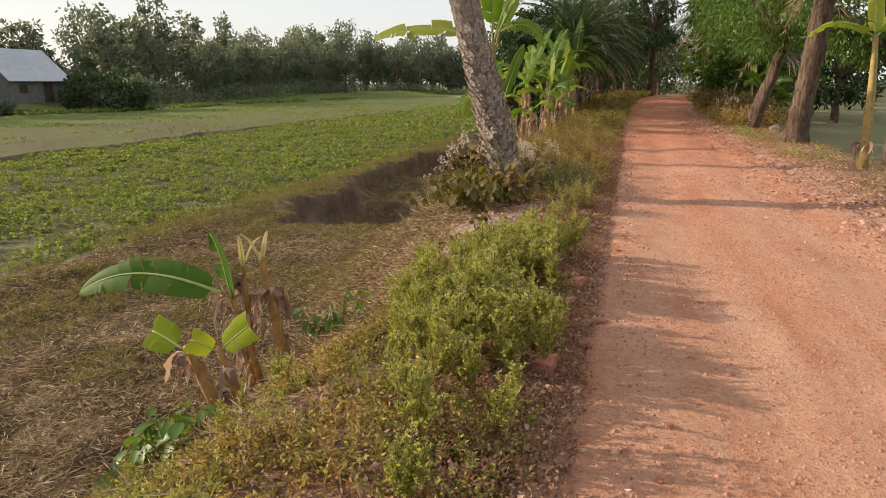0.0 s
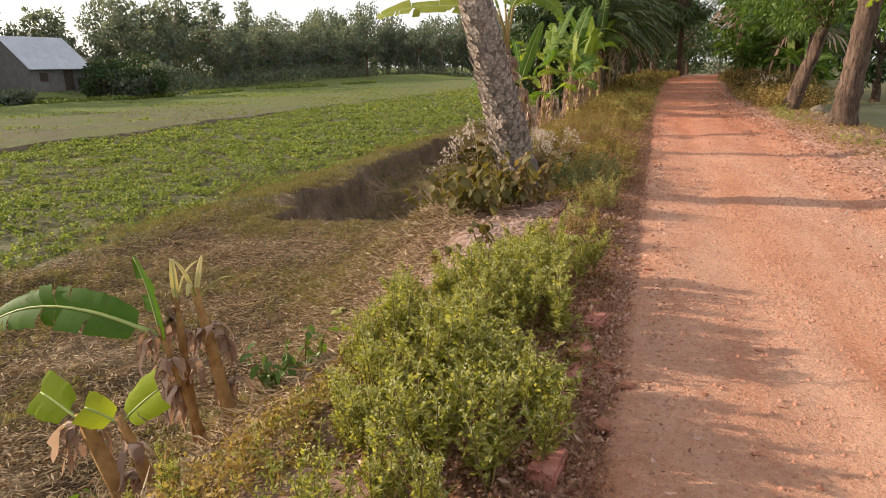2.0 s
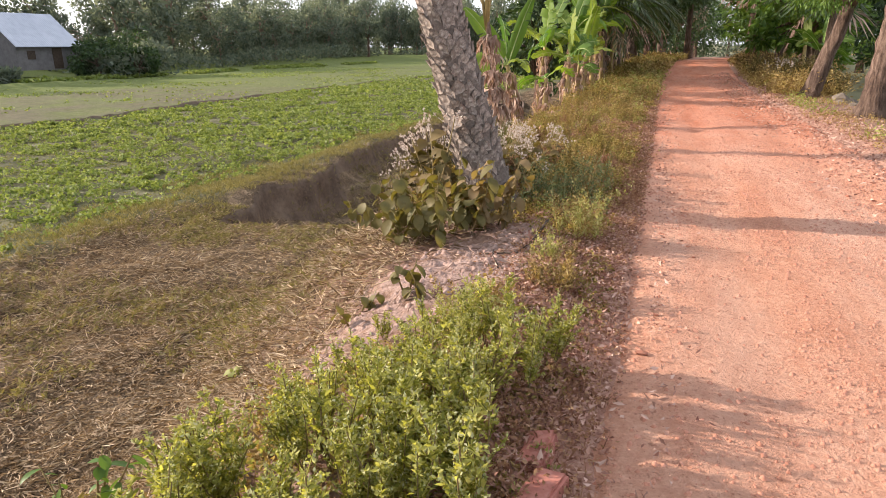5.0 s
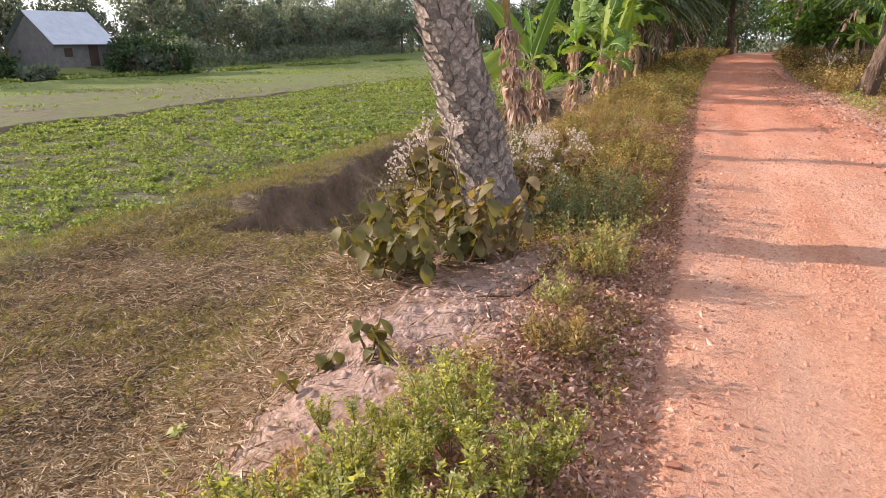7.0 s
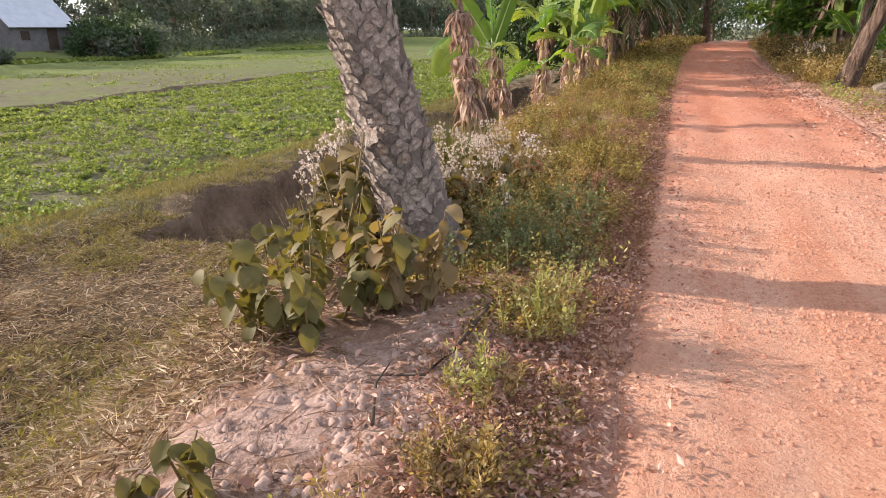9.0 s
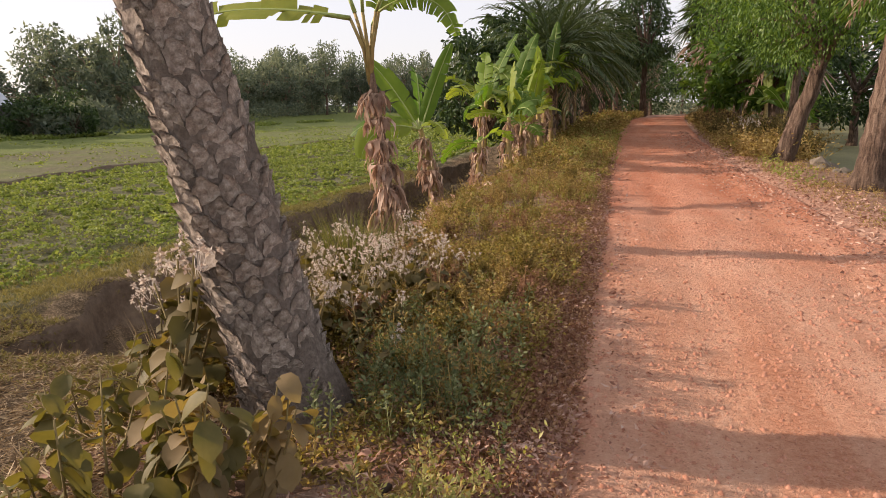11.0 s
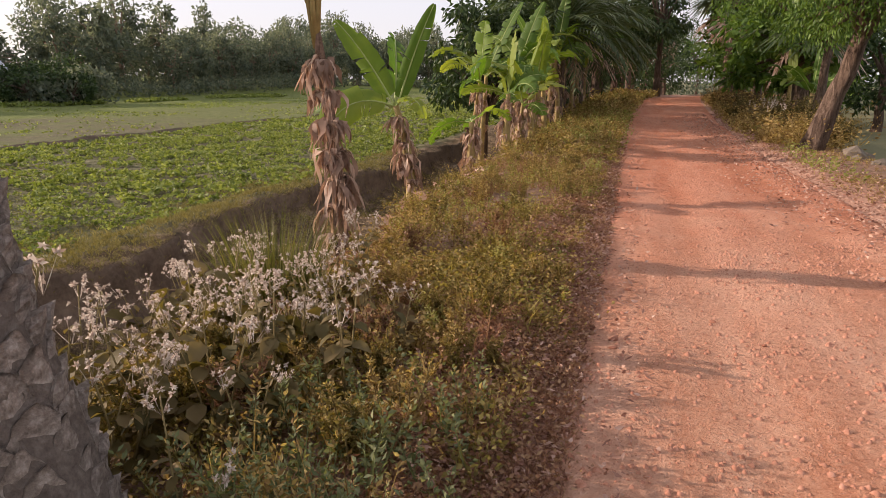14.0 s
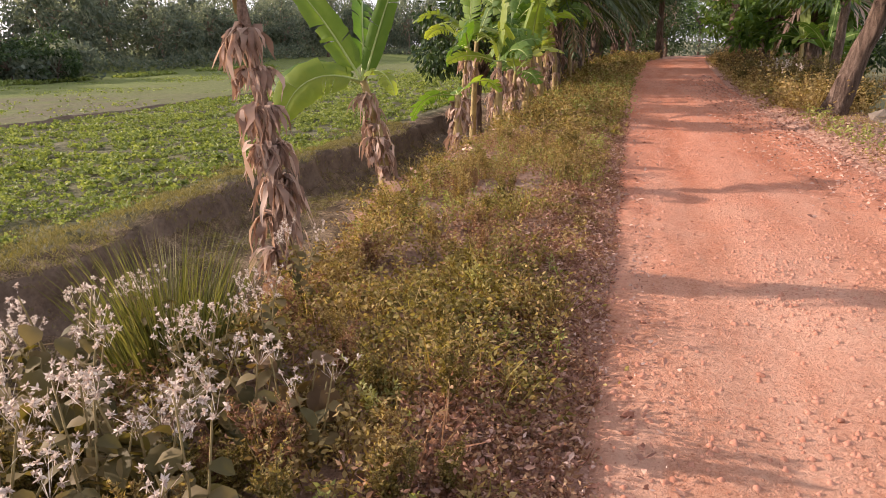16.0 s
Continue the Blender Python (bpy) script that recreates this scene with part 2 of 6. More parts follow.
BARK = furrowed("tree_bark", (0.045, 0.03, 0.022), (0.125, 0.085, 0.062), (0.25, 0.185, 0.14))
PALE_BARK = surface("pale_bark", (0.13, 0.09, 0.065), (0.25, 0.18, 0.13), (0.38, 0.29, 0.22), 14.0, 0.95, 0.8, 0.02, 2.5)
BANANA_STEM = surface("banana_stem", (0.13, 0.085, 0.035), (0.31, 0.225, 0.085), (0.50, 0.40, 0.16), 7.0, 0.6, 0.4, 0.01, 2.0)
DEAD_LEAF = leafy("dead_banana_leaf", (0.19, 0.115, 0.085), (0.46, 0.32, 0.24), (0.70, 0.55, 0.45), 0.32, 0.9, glow=(1.0, 0.88, 0.7))
# the banana leaf again, in darker colours that stand for shade
BANANA_SHADE_LEAF = leafy("shaded_banana_leaf", (0.05, 0.11, 0.02), (0.12, 0.21, 0.035), (0.29, 0.35, 0.075), 0.5, 0.55, 6.0, whole=True)
BANANA_LEAF = leafy("banana_leaf", (0.06, 0.145, 0.02), (0.18, 0.29, 0.04), (0.42, 0.46, 0.09), 0.58, 0.55, 6.0, whole=True)
DRY_SHEATH = furrowed("dry_sheath", (0.10, 0.06, 0.042), (0.26, 0.165, 0.115), (0.44, 0.31, 0.22))
MIDRIB = surface("banana_midrib", (0.20, 0.26, 0.07), (0.32, 0.38, 0.12), (0.42, 0.46, 0.18), 8.0, 0.5, 0.2, 0.005)
TREE_LEAF = leafy("tree_leaf", (0.045, 0.095, 0.02), (0.10, 0.185, 0.035), (0.19, 0.295, 0.065), 0.46, 0.42)
DARK_LEAF = leafy("dark_leaf", (0.02, 0.042, 0.016), (0.045, 0.08, 0.028), (0.085, 0.13, 0.045), 0.3, 0.5)
# distance haze is mixed into this leaf colour: paler and greyer
FAR_HAZE_LEAF = leafy("far_haze_leaf", (0.10, 0.13, 0.10), (0.17, 0.205, 0.15), (0.25, 0.28, 0.205), 0.52, 0.75, 0.5, (1.0, 0.95, 0.65))
PALM_LEAF = leafy("palm_leaf", (0.035, 0.06, 0.026), (0.07, 0.105, 0.045), (0.14, 0.175, 0.08), 0.3, 0.45)
CROP_LEAF = leafy("crop_leaf", (0.115, 0.16, 0.038), (0.21, 0.27, 0.07), (0.37, 0.415, 0.16), 0.42, 0.6)
WEED_LEAF = leafy("weed_leaf", (0.15, 0.17, 0.04), (0.28, 0.30, 0.08), (0.45, 0.44, 0.18), 0.42, 0.6)
DRY_WEED = leafy("dry_weed", (0.15, 0.085, 0.035), (0.34, 0.235, 0.095), (0.56, 0.44, 0.20), 0.42, 0.8)
STRAW = leafy("straw", (0.10, 0.062, 0.032), (0.27, 0.185, 0.097), (0.66, 0.53, 0.35), 0.2, 0.8, glow=(1.0, 0.9, 0.7))
LITTER = leafy("leaf_litter", (0.20, 0.085, 0.06), (0.43, 0.25, 0.18), (0.68, 0.49, 0.39), 0.2, 0.85, glow=(1.0, 0.85, 0.7))
BUSH_LEAF = leafy("bush_leaf", (0.035, 0.04, 0.012), (0.11, 0.105, 0.03), (0.40, 0.30, 0.13), 0.42, 0.6)
# shade under the flowers is put into this colour; dull verge bushes share it
SHADE_LEAF = leafy("dull_shaded_leaf", (0.055, 0.05, 0.016), (0.12, 0.10, 0.034), (0.26, 0.19, 0.085), 0.42, 0.65)
SAGE = leafy("sage_weed", (0.09, 0.115, 0.05), (0.16, 0.185, 0.085), (0.28, 0.29, 0.15), 0.35, 0.7)
PETAL = leafy("white_petal", (0.34, 0.25, 0.20), (0.62, 0.53, 0.45), (0.84, 0.79, 0.72), 0.45, 0.7, glow=(1.0, 0.95, 0.9))
PALE_WEED = leafy("pale_weed", (0.24, 0.25, 0.075), (0.38, 0.37, 0.14), (0.54, 0.50, 0.25), 0.42, 0.7)
RED_WEED = leafy("reddish_weed", (0.16, 0.07, 0.045), (0.32, 0.175, 0.105), (0.48, 0.33, 0.19), 0.35, 0.85, glow=(1.0, 0.85, 0.55))
STEM = surface("weed_stem", (0.10, 0.07, 0.03), (0.2, 0.15, 0.06), (0.28, 0.24, 0.10), 20.0, 0.8, 0.2, 0.004)
CLOD = surface("earth_clod", (0.20, 0.075, 0.045), (0.36, 0.155, 0.095), (0.5, 0.27, 0.19), 30.0, 0.95, 0.6, 0.01)
BRICK = surface("old_brick", (0.22, 0.07, 0.05), (0.38, 0.15, 0.11), (0.50, 0.27, 0.21), 18.0, 0.92, 0.6, 0.008)
TIN = surface("tin_sheet", (0.34, 0.37, 0.41), (0.44, 0.47, 0.51), (0.52, 0.55, 0.58), 1.5, 0.55, 0.2, 0.01, 0.3, 0.25)
MUD_WALL = surface("mud_wall", (0.11, 0.10, 0.10), (0.17, 0.16, 0.155), (0.23, 0.22, 0.21), 3.0, 0.95, 0.4, 0.02)
THATCH = surface("thatch", (0.10, 0.07, 0.05), (0.18, 0.13, 0.09), (0.26, 0.19, 0.13), 8.0, 0.95, 0.8, 0.05)
DARK_WOOD = surface("dark_wood", (0.03, 0.022, 0.016), (0.07, 0.05, 0.036), (0.12, 0.09, 0.065), 12.0, 0.85, 0.4, 0.01)

# ---- mesh tools ----
rng = np.random.default_rng(7)


class Mesh:
    """Gathers vertices and faces, then links them as one object."""

    def __init__(self):
        self.v, self.f = [], []

    def add(self, verts, faces):
        o = len(self.v)
        self.v.extend(verts)
        self.f.extend(tuple(i + o for i in f) for f in faces)

    def obj(self, name, material, parent=None, label="", smooth=True):
        me = bpy.data.meshes.new(name)
        me.from_pydata([tuple(p) for p in self.v], [], self.f)
        me.materials.append(material)
        if smooth:
            me.polygons.foreach_set("use_smooth", [True] * len(me.polygons))
        me.update()
        ob = new(name, me)
        if parent is not None:
            ob.parent = parent
            ob.matrix_parent_inverse = Matrix.Identity(4)
        if label:
            tagged(ob, label)
        return ob


def smooth_noise(x, y, scale, seed=0):
    """Value noise in 0..1 on a plan grid."""
    x, y = np.asarray(x, float) / scale + 500.5, np.asarray(y, float) / scale + 500.5
    xi, yi = np.floor(x).astype(int), np.floor(y).astype(int)
    fx, fy = x - xi, y - yi
    fx, fy = fx * fx * (3 - 2 * fx), fy * fy * (3 - 2 * fy)

    def hsh(a, b):
        v = np.sin(a * 127.1 + b * 311.7 + seed * 74.7) * 43758.5453
        return v - np.floor(v)

    return (hsh(xi, yi) * (1 - fx) + hsh(xi + 1, yi) * fx) * (1 - fy) + (hsh(xi, yi + 1) * (1 - fx) + hsh(xi + 1, yi + 1) * fx) * fy


def step(v, a, b):
    t = np.clip((v - a) / (b - a), 0, 1)
    return t * t * (3 - 2 * t)


def bend(y):
    """How far the road has swung to the right at y: slowly at first, then off behind the palms."""
    y = np.asarray(y, float)
    d = np.maximum(y - 47, 0)
    return 0.0014 * np.clip(y - 24, 0, 60) ** 2 + 0.02 * np.minimum(d, 12) ** 2 + 0.48 * np.maximum(d - 12, 0)


def rise(x, y):
    """The road and its banks climb a little towards the turn."""
    return 0.55 * step(y, 22, 49) * step(x, -5.0, -2.2) * (1 - step(x, 6.0, 10.0) * (1 - step(y, 50, 60)))


def height(x, y):
    """The lie of the land: road bank, stubble, ditch with a cut far wall, fields."""
    x, y = np.asarray(x, float), np.asarray(y, float)
    up = rise(x, y)
    w = step(x, -14, -4)
    x = x - bend(y) * w - 0.0012 * np.maximum(y - 45, 0) ** 2 * (1 - w)
    big = smooth_noise(x, y, 1.7, 1) - 0.5
    small = smooth_noise(x, y, 0.45, 2) - 0.5
    crest = -1.3 - 0.55 * step(y, 6.5, 8.5) - 0.08 * step(y, 9.5, 12) - 0.45 * step(y, 13.4, 16) + 0.35 * (smooth_noise(x * 0, y, 2.3, 3) - 0.5)
    foot = crest - 2.5 - 0.2 * step(y, 9, 13) + 1.25 * step(y, 11.2, 12.6) * (1 - step(y, 17, 21))
    low = -1.3
    ditch = step(y + 0.9 * (smooth_noise(x, y, 1.3, 5) - 0.5) - 0.22 * (x + 5.5), 12.4, 13.0) * (1 - step(y, 34, 40))
    rim = -7.55 + 1.0 * (smooth_noise(x * 0, y, 2.2, 4) - 0.5) + 0.5 * (smooth_noise(x * 0, y, 0.6, 9) - 0.5) + 0.2 * (smooth_noise(x * 0, y, 0.28, 10) - 0.5)
    slump = smooth_noise(x, y, 0.5, 12)
    wall = (0.5 + 0.2 * slump) * step(x, rim - 0.03, rim + 0.14) + (0.5 - 0.2 * slump) * step(x, rim + 0.05, rim + 0.22 + 0.45 * smooth_noise(x * 0, y, 0.8, 13)) - 0.06 * (smooth_noise(x, y, 0.22, 14) - 0.5) * step(x, rim, rim + 0.1)
    low = low - ditch * wall * (0.95 - 0.5 * step(y, 13.5, 16) * step(smooth_noise(x * 0, y, 1.9, 15), 0.35, 0.7))
    t = step(x, foot, crest)
    z = low * (1 - t) + 0.0 * t
    z = z + big * 0.14 * (1 - t) + small * 0.05 * (0.4 + 0.6 * (1 - step(x, -0.5, -0.2)))
    # grassy hump along the verge, and the low ridge of fallen ash by the palm
    z = z + 0.07 * np.exp(-((x + 0.8) / 0.45) ** 2) + 0.04 * np.exp(-((x + 1.25) / 0.5) ** 2 - ((y - 7.2) / 0.9) ** 2)
    # bunds between the strips of field
    for bx, hgt, wid in ((-22.6, 0.17, 0.075), (-48.0, 0.26, 0.22), (-8.3, 0.10, 0.6)):
        wob = 0.9 * (smooth_noise(x * 0, y, 9.0, 6) - 0.5) + 0.35 * (smooth_noise(x * 0, y, 2.2, 7) - 0.5)
        z = z + hgt * np.exp(-((x - bx - wob) / wid) ** 2)
    z = z + 0.9 * step(x, -64, -74) * 1.0
    # the lower land beyond the trees on the other side
    r = step(x, 4.4, 6.4)
    z = z * (1 - r) + r * (-1.05 + 0.1 * big)
    z = z + 0.05 * step(x, 2.7, 3.2) * (1 - r) + 0.03 * small
    # trodden clods and hummocks of the stubble and the slope
    rough = step(x, -9.5, -8.0) * (1 - step(x, -1.0, -0.6))
    z = z + rough * (0.05 * (smooth_noise(x, y, 0.19, 21) - 0.5) + 0.03 * (smooth_noise(x, y, 0.1, 22) - 0.5))
    z = z + 0.09 * (smooth_noise(x, y, 0.42, 25) - 0.4) * step(x, -2.6, -2.0) * (1 - step(x, -0.75, -0.4)) * step(y, 8.6, 10)
    inside = step(x, -0.25, 0.05) * (1 - step(x, 2.5, 2.8))
    return z * (1 - inside) + inside * -0.06 + up


def bund_x(y):
    """Where the bund beside the crop runs."""
    y = np.asarray(y, float)
    return -22.6 + 0.9 * (smooth_noise(y * 0, y, 9.0, 6) - 0.5) + 0.35 * (smooth_noise(y * 0, y, 2.2, 7) - 0.5)


def steps(*runs):
    out = []
    for a, b, n in runs:
        out.extend(np.linspace(a, b, n, endpoint=False))
    return np.array(out + [runs[-1][1]])


def sheet(name, xs, ys, z, material):
    gx, gy = np.meshgrid(xs, ys)
    gz = z(gx, gy)
    v = np.stack([gx, gy, gz], -1).reshape(-1, 3)
    nx, ny = len(xs), len(ys)
    i = (np.arange(ny - 1)[:, None] * nx + np.arange(nx - 1)[None]).reshape(-1)
    f = np.stack([i, i + 1, i + nx + 1, i + nx], -1)
    me = bpy.data.meshes.new(name)
    me.from_pydata(v.tolist(), [], f.tolist())
    me.materials.append(material)
    me.polygons.foreach_set("use_smooth", [True] * len(me.polygons))
    me.update()
    return new(name, me)


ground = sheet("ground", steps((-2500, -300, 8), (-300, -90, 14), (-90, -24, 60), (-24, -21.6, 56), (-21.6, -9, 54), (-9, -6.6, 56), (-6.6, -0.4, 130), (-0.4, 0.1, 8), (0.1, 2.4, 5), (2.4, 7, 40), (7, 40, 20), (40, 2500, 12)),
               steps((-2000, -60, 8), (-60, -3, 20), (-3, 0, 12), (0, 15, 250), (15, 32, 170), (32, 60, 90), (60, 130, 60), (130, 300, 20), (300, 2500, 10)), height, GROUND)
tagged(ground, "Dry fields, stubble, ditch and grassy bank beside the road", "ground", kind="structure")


def road_height(x, y):
    u = (x - 1.28) / 1.5
    edge = 0.07 * (smooth_noise(x * 0, y, 1.4, 11) - 0.5) + 0.06 * (smooth_noise(x, y, 0.17, 12) - 0.5)
    z = 0.012 - 0.10 * step(np.abs(u) + edge, 0.92, 1.06)
    z = z + 0.03 * (smooth_noise(x, y, 1.1, 13) - 0.5) * (1 - u * u) + 0.014 * (smooth_noise(x, y, 0.22, 14) - 0.5) + 0.008 * (smooth_noise(x, y, 0.09, 15) - 0.5)
    z = z + 0.012 * (smooth_noise(x, y, 0.33, 16) - 0.5)
    return z - 0.02 * np.exp(-((x - 0.65) / 0.25) ** 2) - 0.02 * np.exp(-((x - 1.95) / 0.25) ** 2) + rise(x * 0, y)


road = sheet("road", np.linspace(-0.42, 2.98, 62), steps((-20, 0, 40), (0, 22, 360), (22, 50, 180), (50, 90, 60)), road_height, ROAD)
for vert in road.data.vertices:
    vert.co.x += float(bend(vert.co.y))
tagged(road, "Straight red earth village road with loose dust and clods", "road", kind="structure")

# ---- builders ----
UP = Vector((0, 0, 1))


def zat(x, y):
    return float(height(np.array(x), np.array(y)))


def root(name, x, y, z, label, category, group="", turn=0.0, kind=""):
    ob = new(name)
    ob.matrix_basis = pose(x, y, z, 0, 0, turn)
    ob.empty_display_size = 0.2
    return tagged(ob, label, category, group, kind)


def tube(m, path, radii, sides=10, cap=True, flare=None):
    """A tapered tube along a path, with an optional change of radius by angle."""
    path = [Vector(p) for p in path]
    rings, n = [], len(path)
    for i, p in enumerate(path):
        t = (path[min(i + 1, n - 1)] - path[max(i - 1, 0)]).normalized()
        a = t.cross(Vector((0.31, 0.95, 0.05))).normalized()
        b = t.cross(a)
        for k in range(sides):
            w = 2 * math.pi * k / sides
            r = radii[i] * (flare(i / (n - 1), w) if flare else 1)
            rings.append(p + a * math.cos(w) * r + b * math.sin(w) * r)
    faces = [(i * sides + k, i * sides + (k + 1) % sides, (i + 1) * sides + (k + 1) % sides, (i + 1) * sides + k) for i in range(n - 1) for k in range(sides)]
    if cap:
        faces += [tuple(range((n - 1) * sides, n * sides)), tuple(reversed(range(sides)))]
    m.add(rings, faces)


def leaf_cards(m, P, D, L, W, fold=0.25, rnd=None):
    """Many small pointed leaves: places P, ways D, lengths L and widths W."""
    rnd = rnd or rng
    P, D = np.asarray(P, float), np.asarray(D, float)
    n = len(P)
    if n == 0:
        return
    D = D / np.maximum(np.linalg.norm(D, axis=1, keepdims=True), 1e-6)
    R = rnd.normal(size=(n, 3))
    S = np.cross(D, R)
    S /= np.maximum(np.linalg.norm(S, axis=1, keepdims=True), 1e-6)
    N = np.cross(S, D)
    L, W = np.broadcast_to(L, (n,))[:, None], np.broadcast_to(W, (n,))[:, None]
    v = np.stack([P, P + D * L * 0.45 + S * W * 0.5 + N * W * fold, P + D * L, P + D * L * 0.45 - S * W * 0.5 + N * W * fold], 1).reshape(-1, 3)
    i = np.arange(n)[:, None] * 4
    m.add(v.tolist(), np.concatenate([i + np.array([[0, 1, 2]]), i + np.array([[0, 2, 3]])]).tolist())


def broad_leaf(m, p, d, length, width, droop=0.3, rnd=None, segs=4):
    """One broad leaf with a folded, arching blade."""
    rnd = rnd or random
    d = Vector(d).normalized()
    side = d.cross(UP)
    side = side.normalized() if side.length > 0.05 else Vector((1, 0, 0))
    side = (Matrix.Rotation(rnd.uniform(-0.6, 0.6), 3, d) @ side).normalized()
    v, f, q = [], [], Vector(p)
    for i in range(segs + 1):
        u = i / segs
        w = width * 0.5 * (math.sin(math.pi * min(1, u * 0.86 + 0.1)) ** 0.8) * (1 if u < 1 else 0.05)
        nrm = side.cross(d)
        v += [q - side * w + nrm * w * 0.25, q, q + side * w + nrm * w * 0.25]
        q = q + d * (length / segs)
        d = (d + Vector((0, 0, -droop / segs * 1.6))).normalized()
    for i in range(segs):
        a = i * 3
        f += [(a, a + 1, a + 4, a + 3), (a + 1, a + 2, a + 5, a + 4)]
    m.add(v, f)


def banana_leaf(parent, p, azim, elev, droop, length, width, tear, rnd, material, label="", hang=0.0, name="leaf", tilt=None, cut=1.0):
    """One banana leaf, torn between its veins, with its midrib as a part under it."""
    d = Vector((math.cos(azim) * math.cos(elev), math.sin(azim) * math.cos(elev), math.sin(elev)))
    q, pts, segs = Vector(p), [], 26
    for i in range(segs + 1):
        pts.append((q.copy(), d.copy()))
        q = q + d * (length / segs)
        d = (d + Vector((0, 0, -droop * (0.3 + 1.4 * i / segs) / segs))).normalized()
    blade, rib = Mesh(), Mesh()
    roll = rnd.uniform(-0.5, 0.5) if tilt is None else tilt
    for sgn in (-1, 1):
        sag, gap, prev = rnd.uniform(0.0, 0.25), 0.0, None
        for i in range(3, int(segs * cut)):
            (a, da), (b, db) = pts[i], pts[i + 1]
            torn = rnd.random() < tear
            if torn:
                sag = rnd.uniform(-0.15, 0.5) + hang
                prev = None
            out = []
            for (c, dc), u in (((a, da), (i - 3) / (segs - 3)), ((b, db), (i - 2) / (segs - 3))):
                side = dc.cross(UP)
                side = side.normalized() if side.length > 0.03 else Vector((1, 0, 0))
                side = Matrix.Rotation(roll, 3, dc) @ side * sgn
                nrm = (side.cross(dc) * sgn).normalized()
                if nrm.z < 0:
                    nrm = -nrm
                w = width * 0.5 * min(1.0, (math.sin(math.pi * (0.06 + 0.94 * u) ** 0.8) + 0.02) ** 0.45)
                w *= rnd.uniform(0.93, 1.03) if tear > 0 else 1.0
                mid = c + side * w * 0.5 + nrm * w * (0.20 - 0.35 * sag) + dc * w * 0.10
                tip = c + side * w * (1.0 - 0.35 * max(sag, 0)) + nrm * w * (0.12 - 1.0 * sag) + dc * w * 0.22
                out.append((c.copy(), mid, tip))
            if torn:
                out[0] = tuple(o + pts[i][1] * length * 0.006 * k for k, o in enumerate(out[0]))
            if prev is not None:
                out[0] = prev
            prev = out[1]
            (c0, m0, t0), (c1, m1, t1) = out
            blade.add([c0, m0, t0, c1, m1, t1], [(0, 3, 4, 1), (1, 4, 5, 2)])
    bl = blade.obj(name, material, parent, label)
    spine = [c for c, _ in pts[:int(segs * cut) + 1:2]]
    tube(rib, spine, [0.022 * (1 - 0.85 * i / (segs // 2)) * (length / 1.8) + 0.002 for i in range(len(spine))], 5)
    rib.obj("midrib", MIDRIB if material is not DEAD_LEAF else DEAD_LEAF, bl)
    return bl


def banana_plant(x, y, tall, stem_r, leaves, dead, seed, label, lean=(0.0, 0.0), name="banana_plant", group="bananas along the bank", z=None, fork=0.0, foliage=None, bark=None):
    """leaves: rows of (azimuth, elevation, droop, length, width, tear); dead: how many brown leaves hang down the stem."""
    rnd = random.Random(seed)
    ob = root(name, x, y, (zat(x, y) if z is None else z) - 0.04, label, "banana plant", group)
    stem = Mesh()
    path = [Vector((lean[0] * u * u * tall, lean[1] * u * u * tall, u * tall)) for u in [i / 9 for i in range(10)]]
    tube(stem, path, [stem_r * (1.25 - 0.7 * i / 9) for i in range(10)], 12, True, lambda u, w: 1 + 0.10 * math.sin(3 * w + u * 4) + 0.05 * math.sin(7 * w))
    stem.obj("stem", bark or BANANA_STEM, ob)
    top = path[-1]
    crown = top + Vector((lean[0], lean[1], 1)) * fork
    for az, el, dr, ln, wd, te, *tl in leaves:
        start = top - Vector((0, 0, 0.06 * rnd.random()))
        if fork:
            # the leaf stalks part from the stem well below the blades
            start = crown + Vector((math.cos(math.radians(az)), math.sin(math.radians(az)), 0)) * 0.16 + UP * rnd.uniform(-0.1, 0.05)
            stalk = Mesh()
            tube(stalk, [top - UP * 0.15, top.lerp(start, 0.4) - (start - top) * 0.1 + UP * 0.05, start], [0.03, 0.022, 0.018], 6)
            stalk.obj("leaf_stalk", BANANA_STEM, ob)
        banana_leaf(ob, start, math.radians(az), math.radians(el), dr, ln, wd, te, rnd, foliage or BANANA_LEAF, tilt=tl[0] if tl else rnd.uniform(-0.9, 0.9))
    for k in range(dead):
        u = rnd.uniform(0.14, 0.98)
        i = min(8, int(u * 9))
        az = rnd.uniform(0, 2 * math.pi)
        p = path[i] + Vector((math.cos(az), math.sin(az), 0)) * stem_r * 0.75
        hanging_leaf(ob, p, az, rnd.uniform(0.18, min(0.52, u * tall + 0.1)), rnd)
    return ob


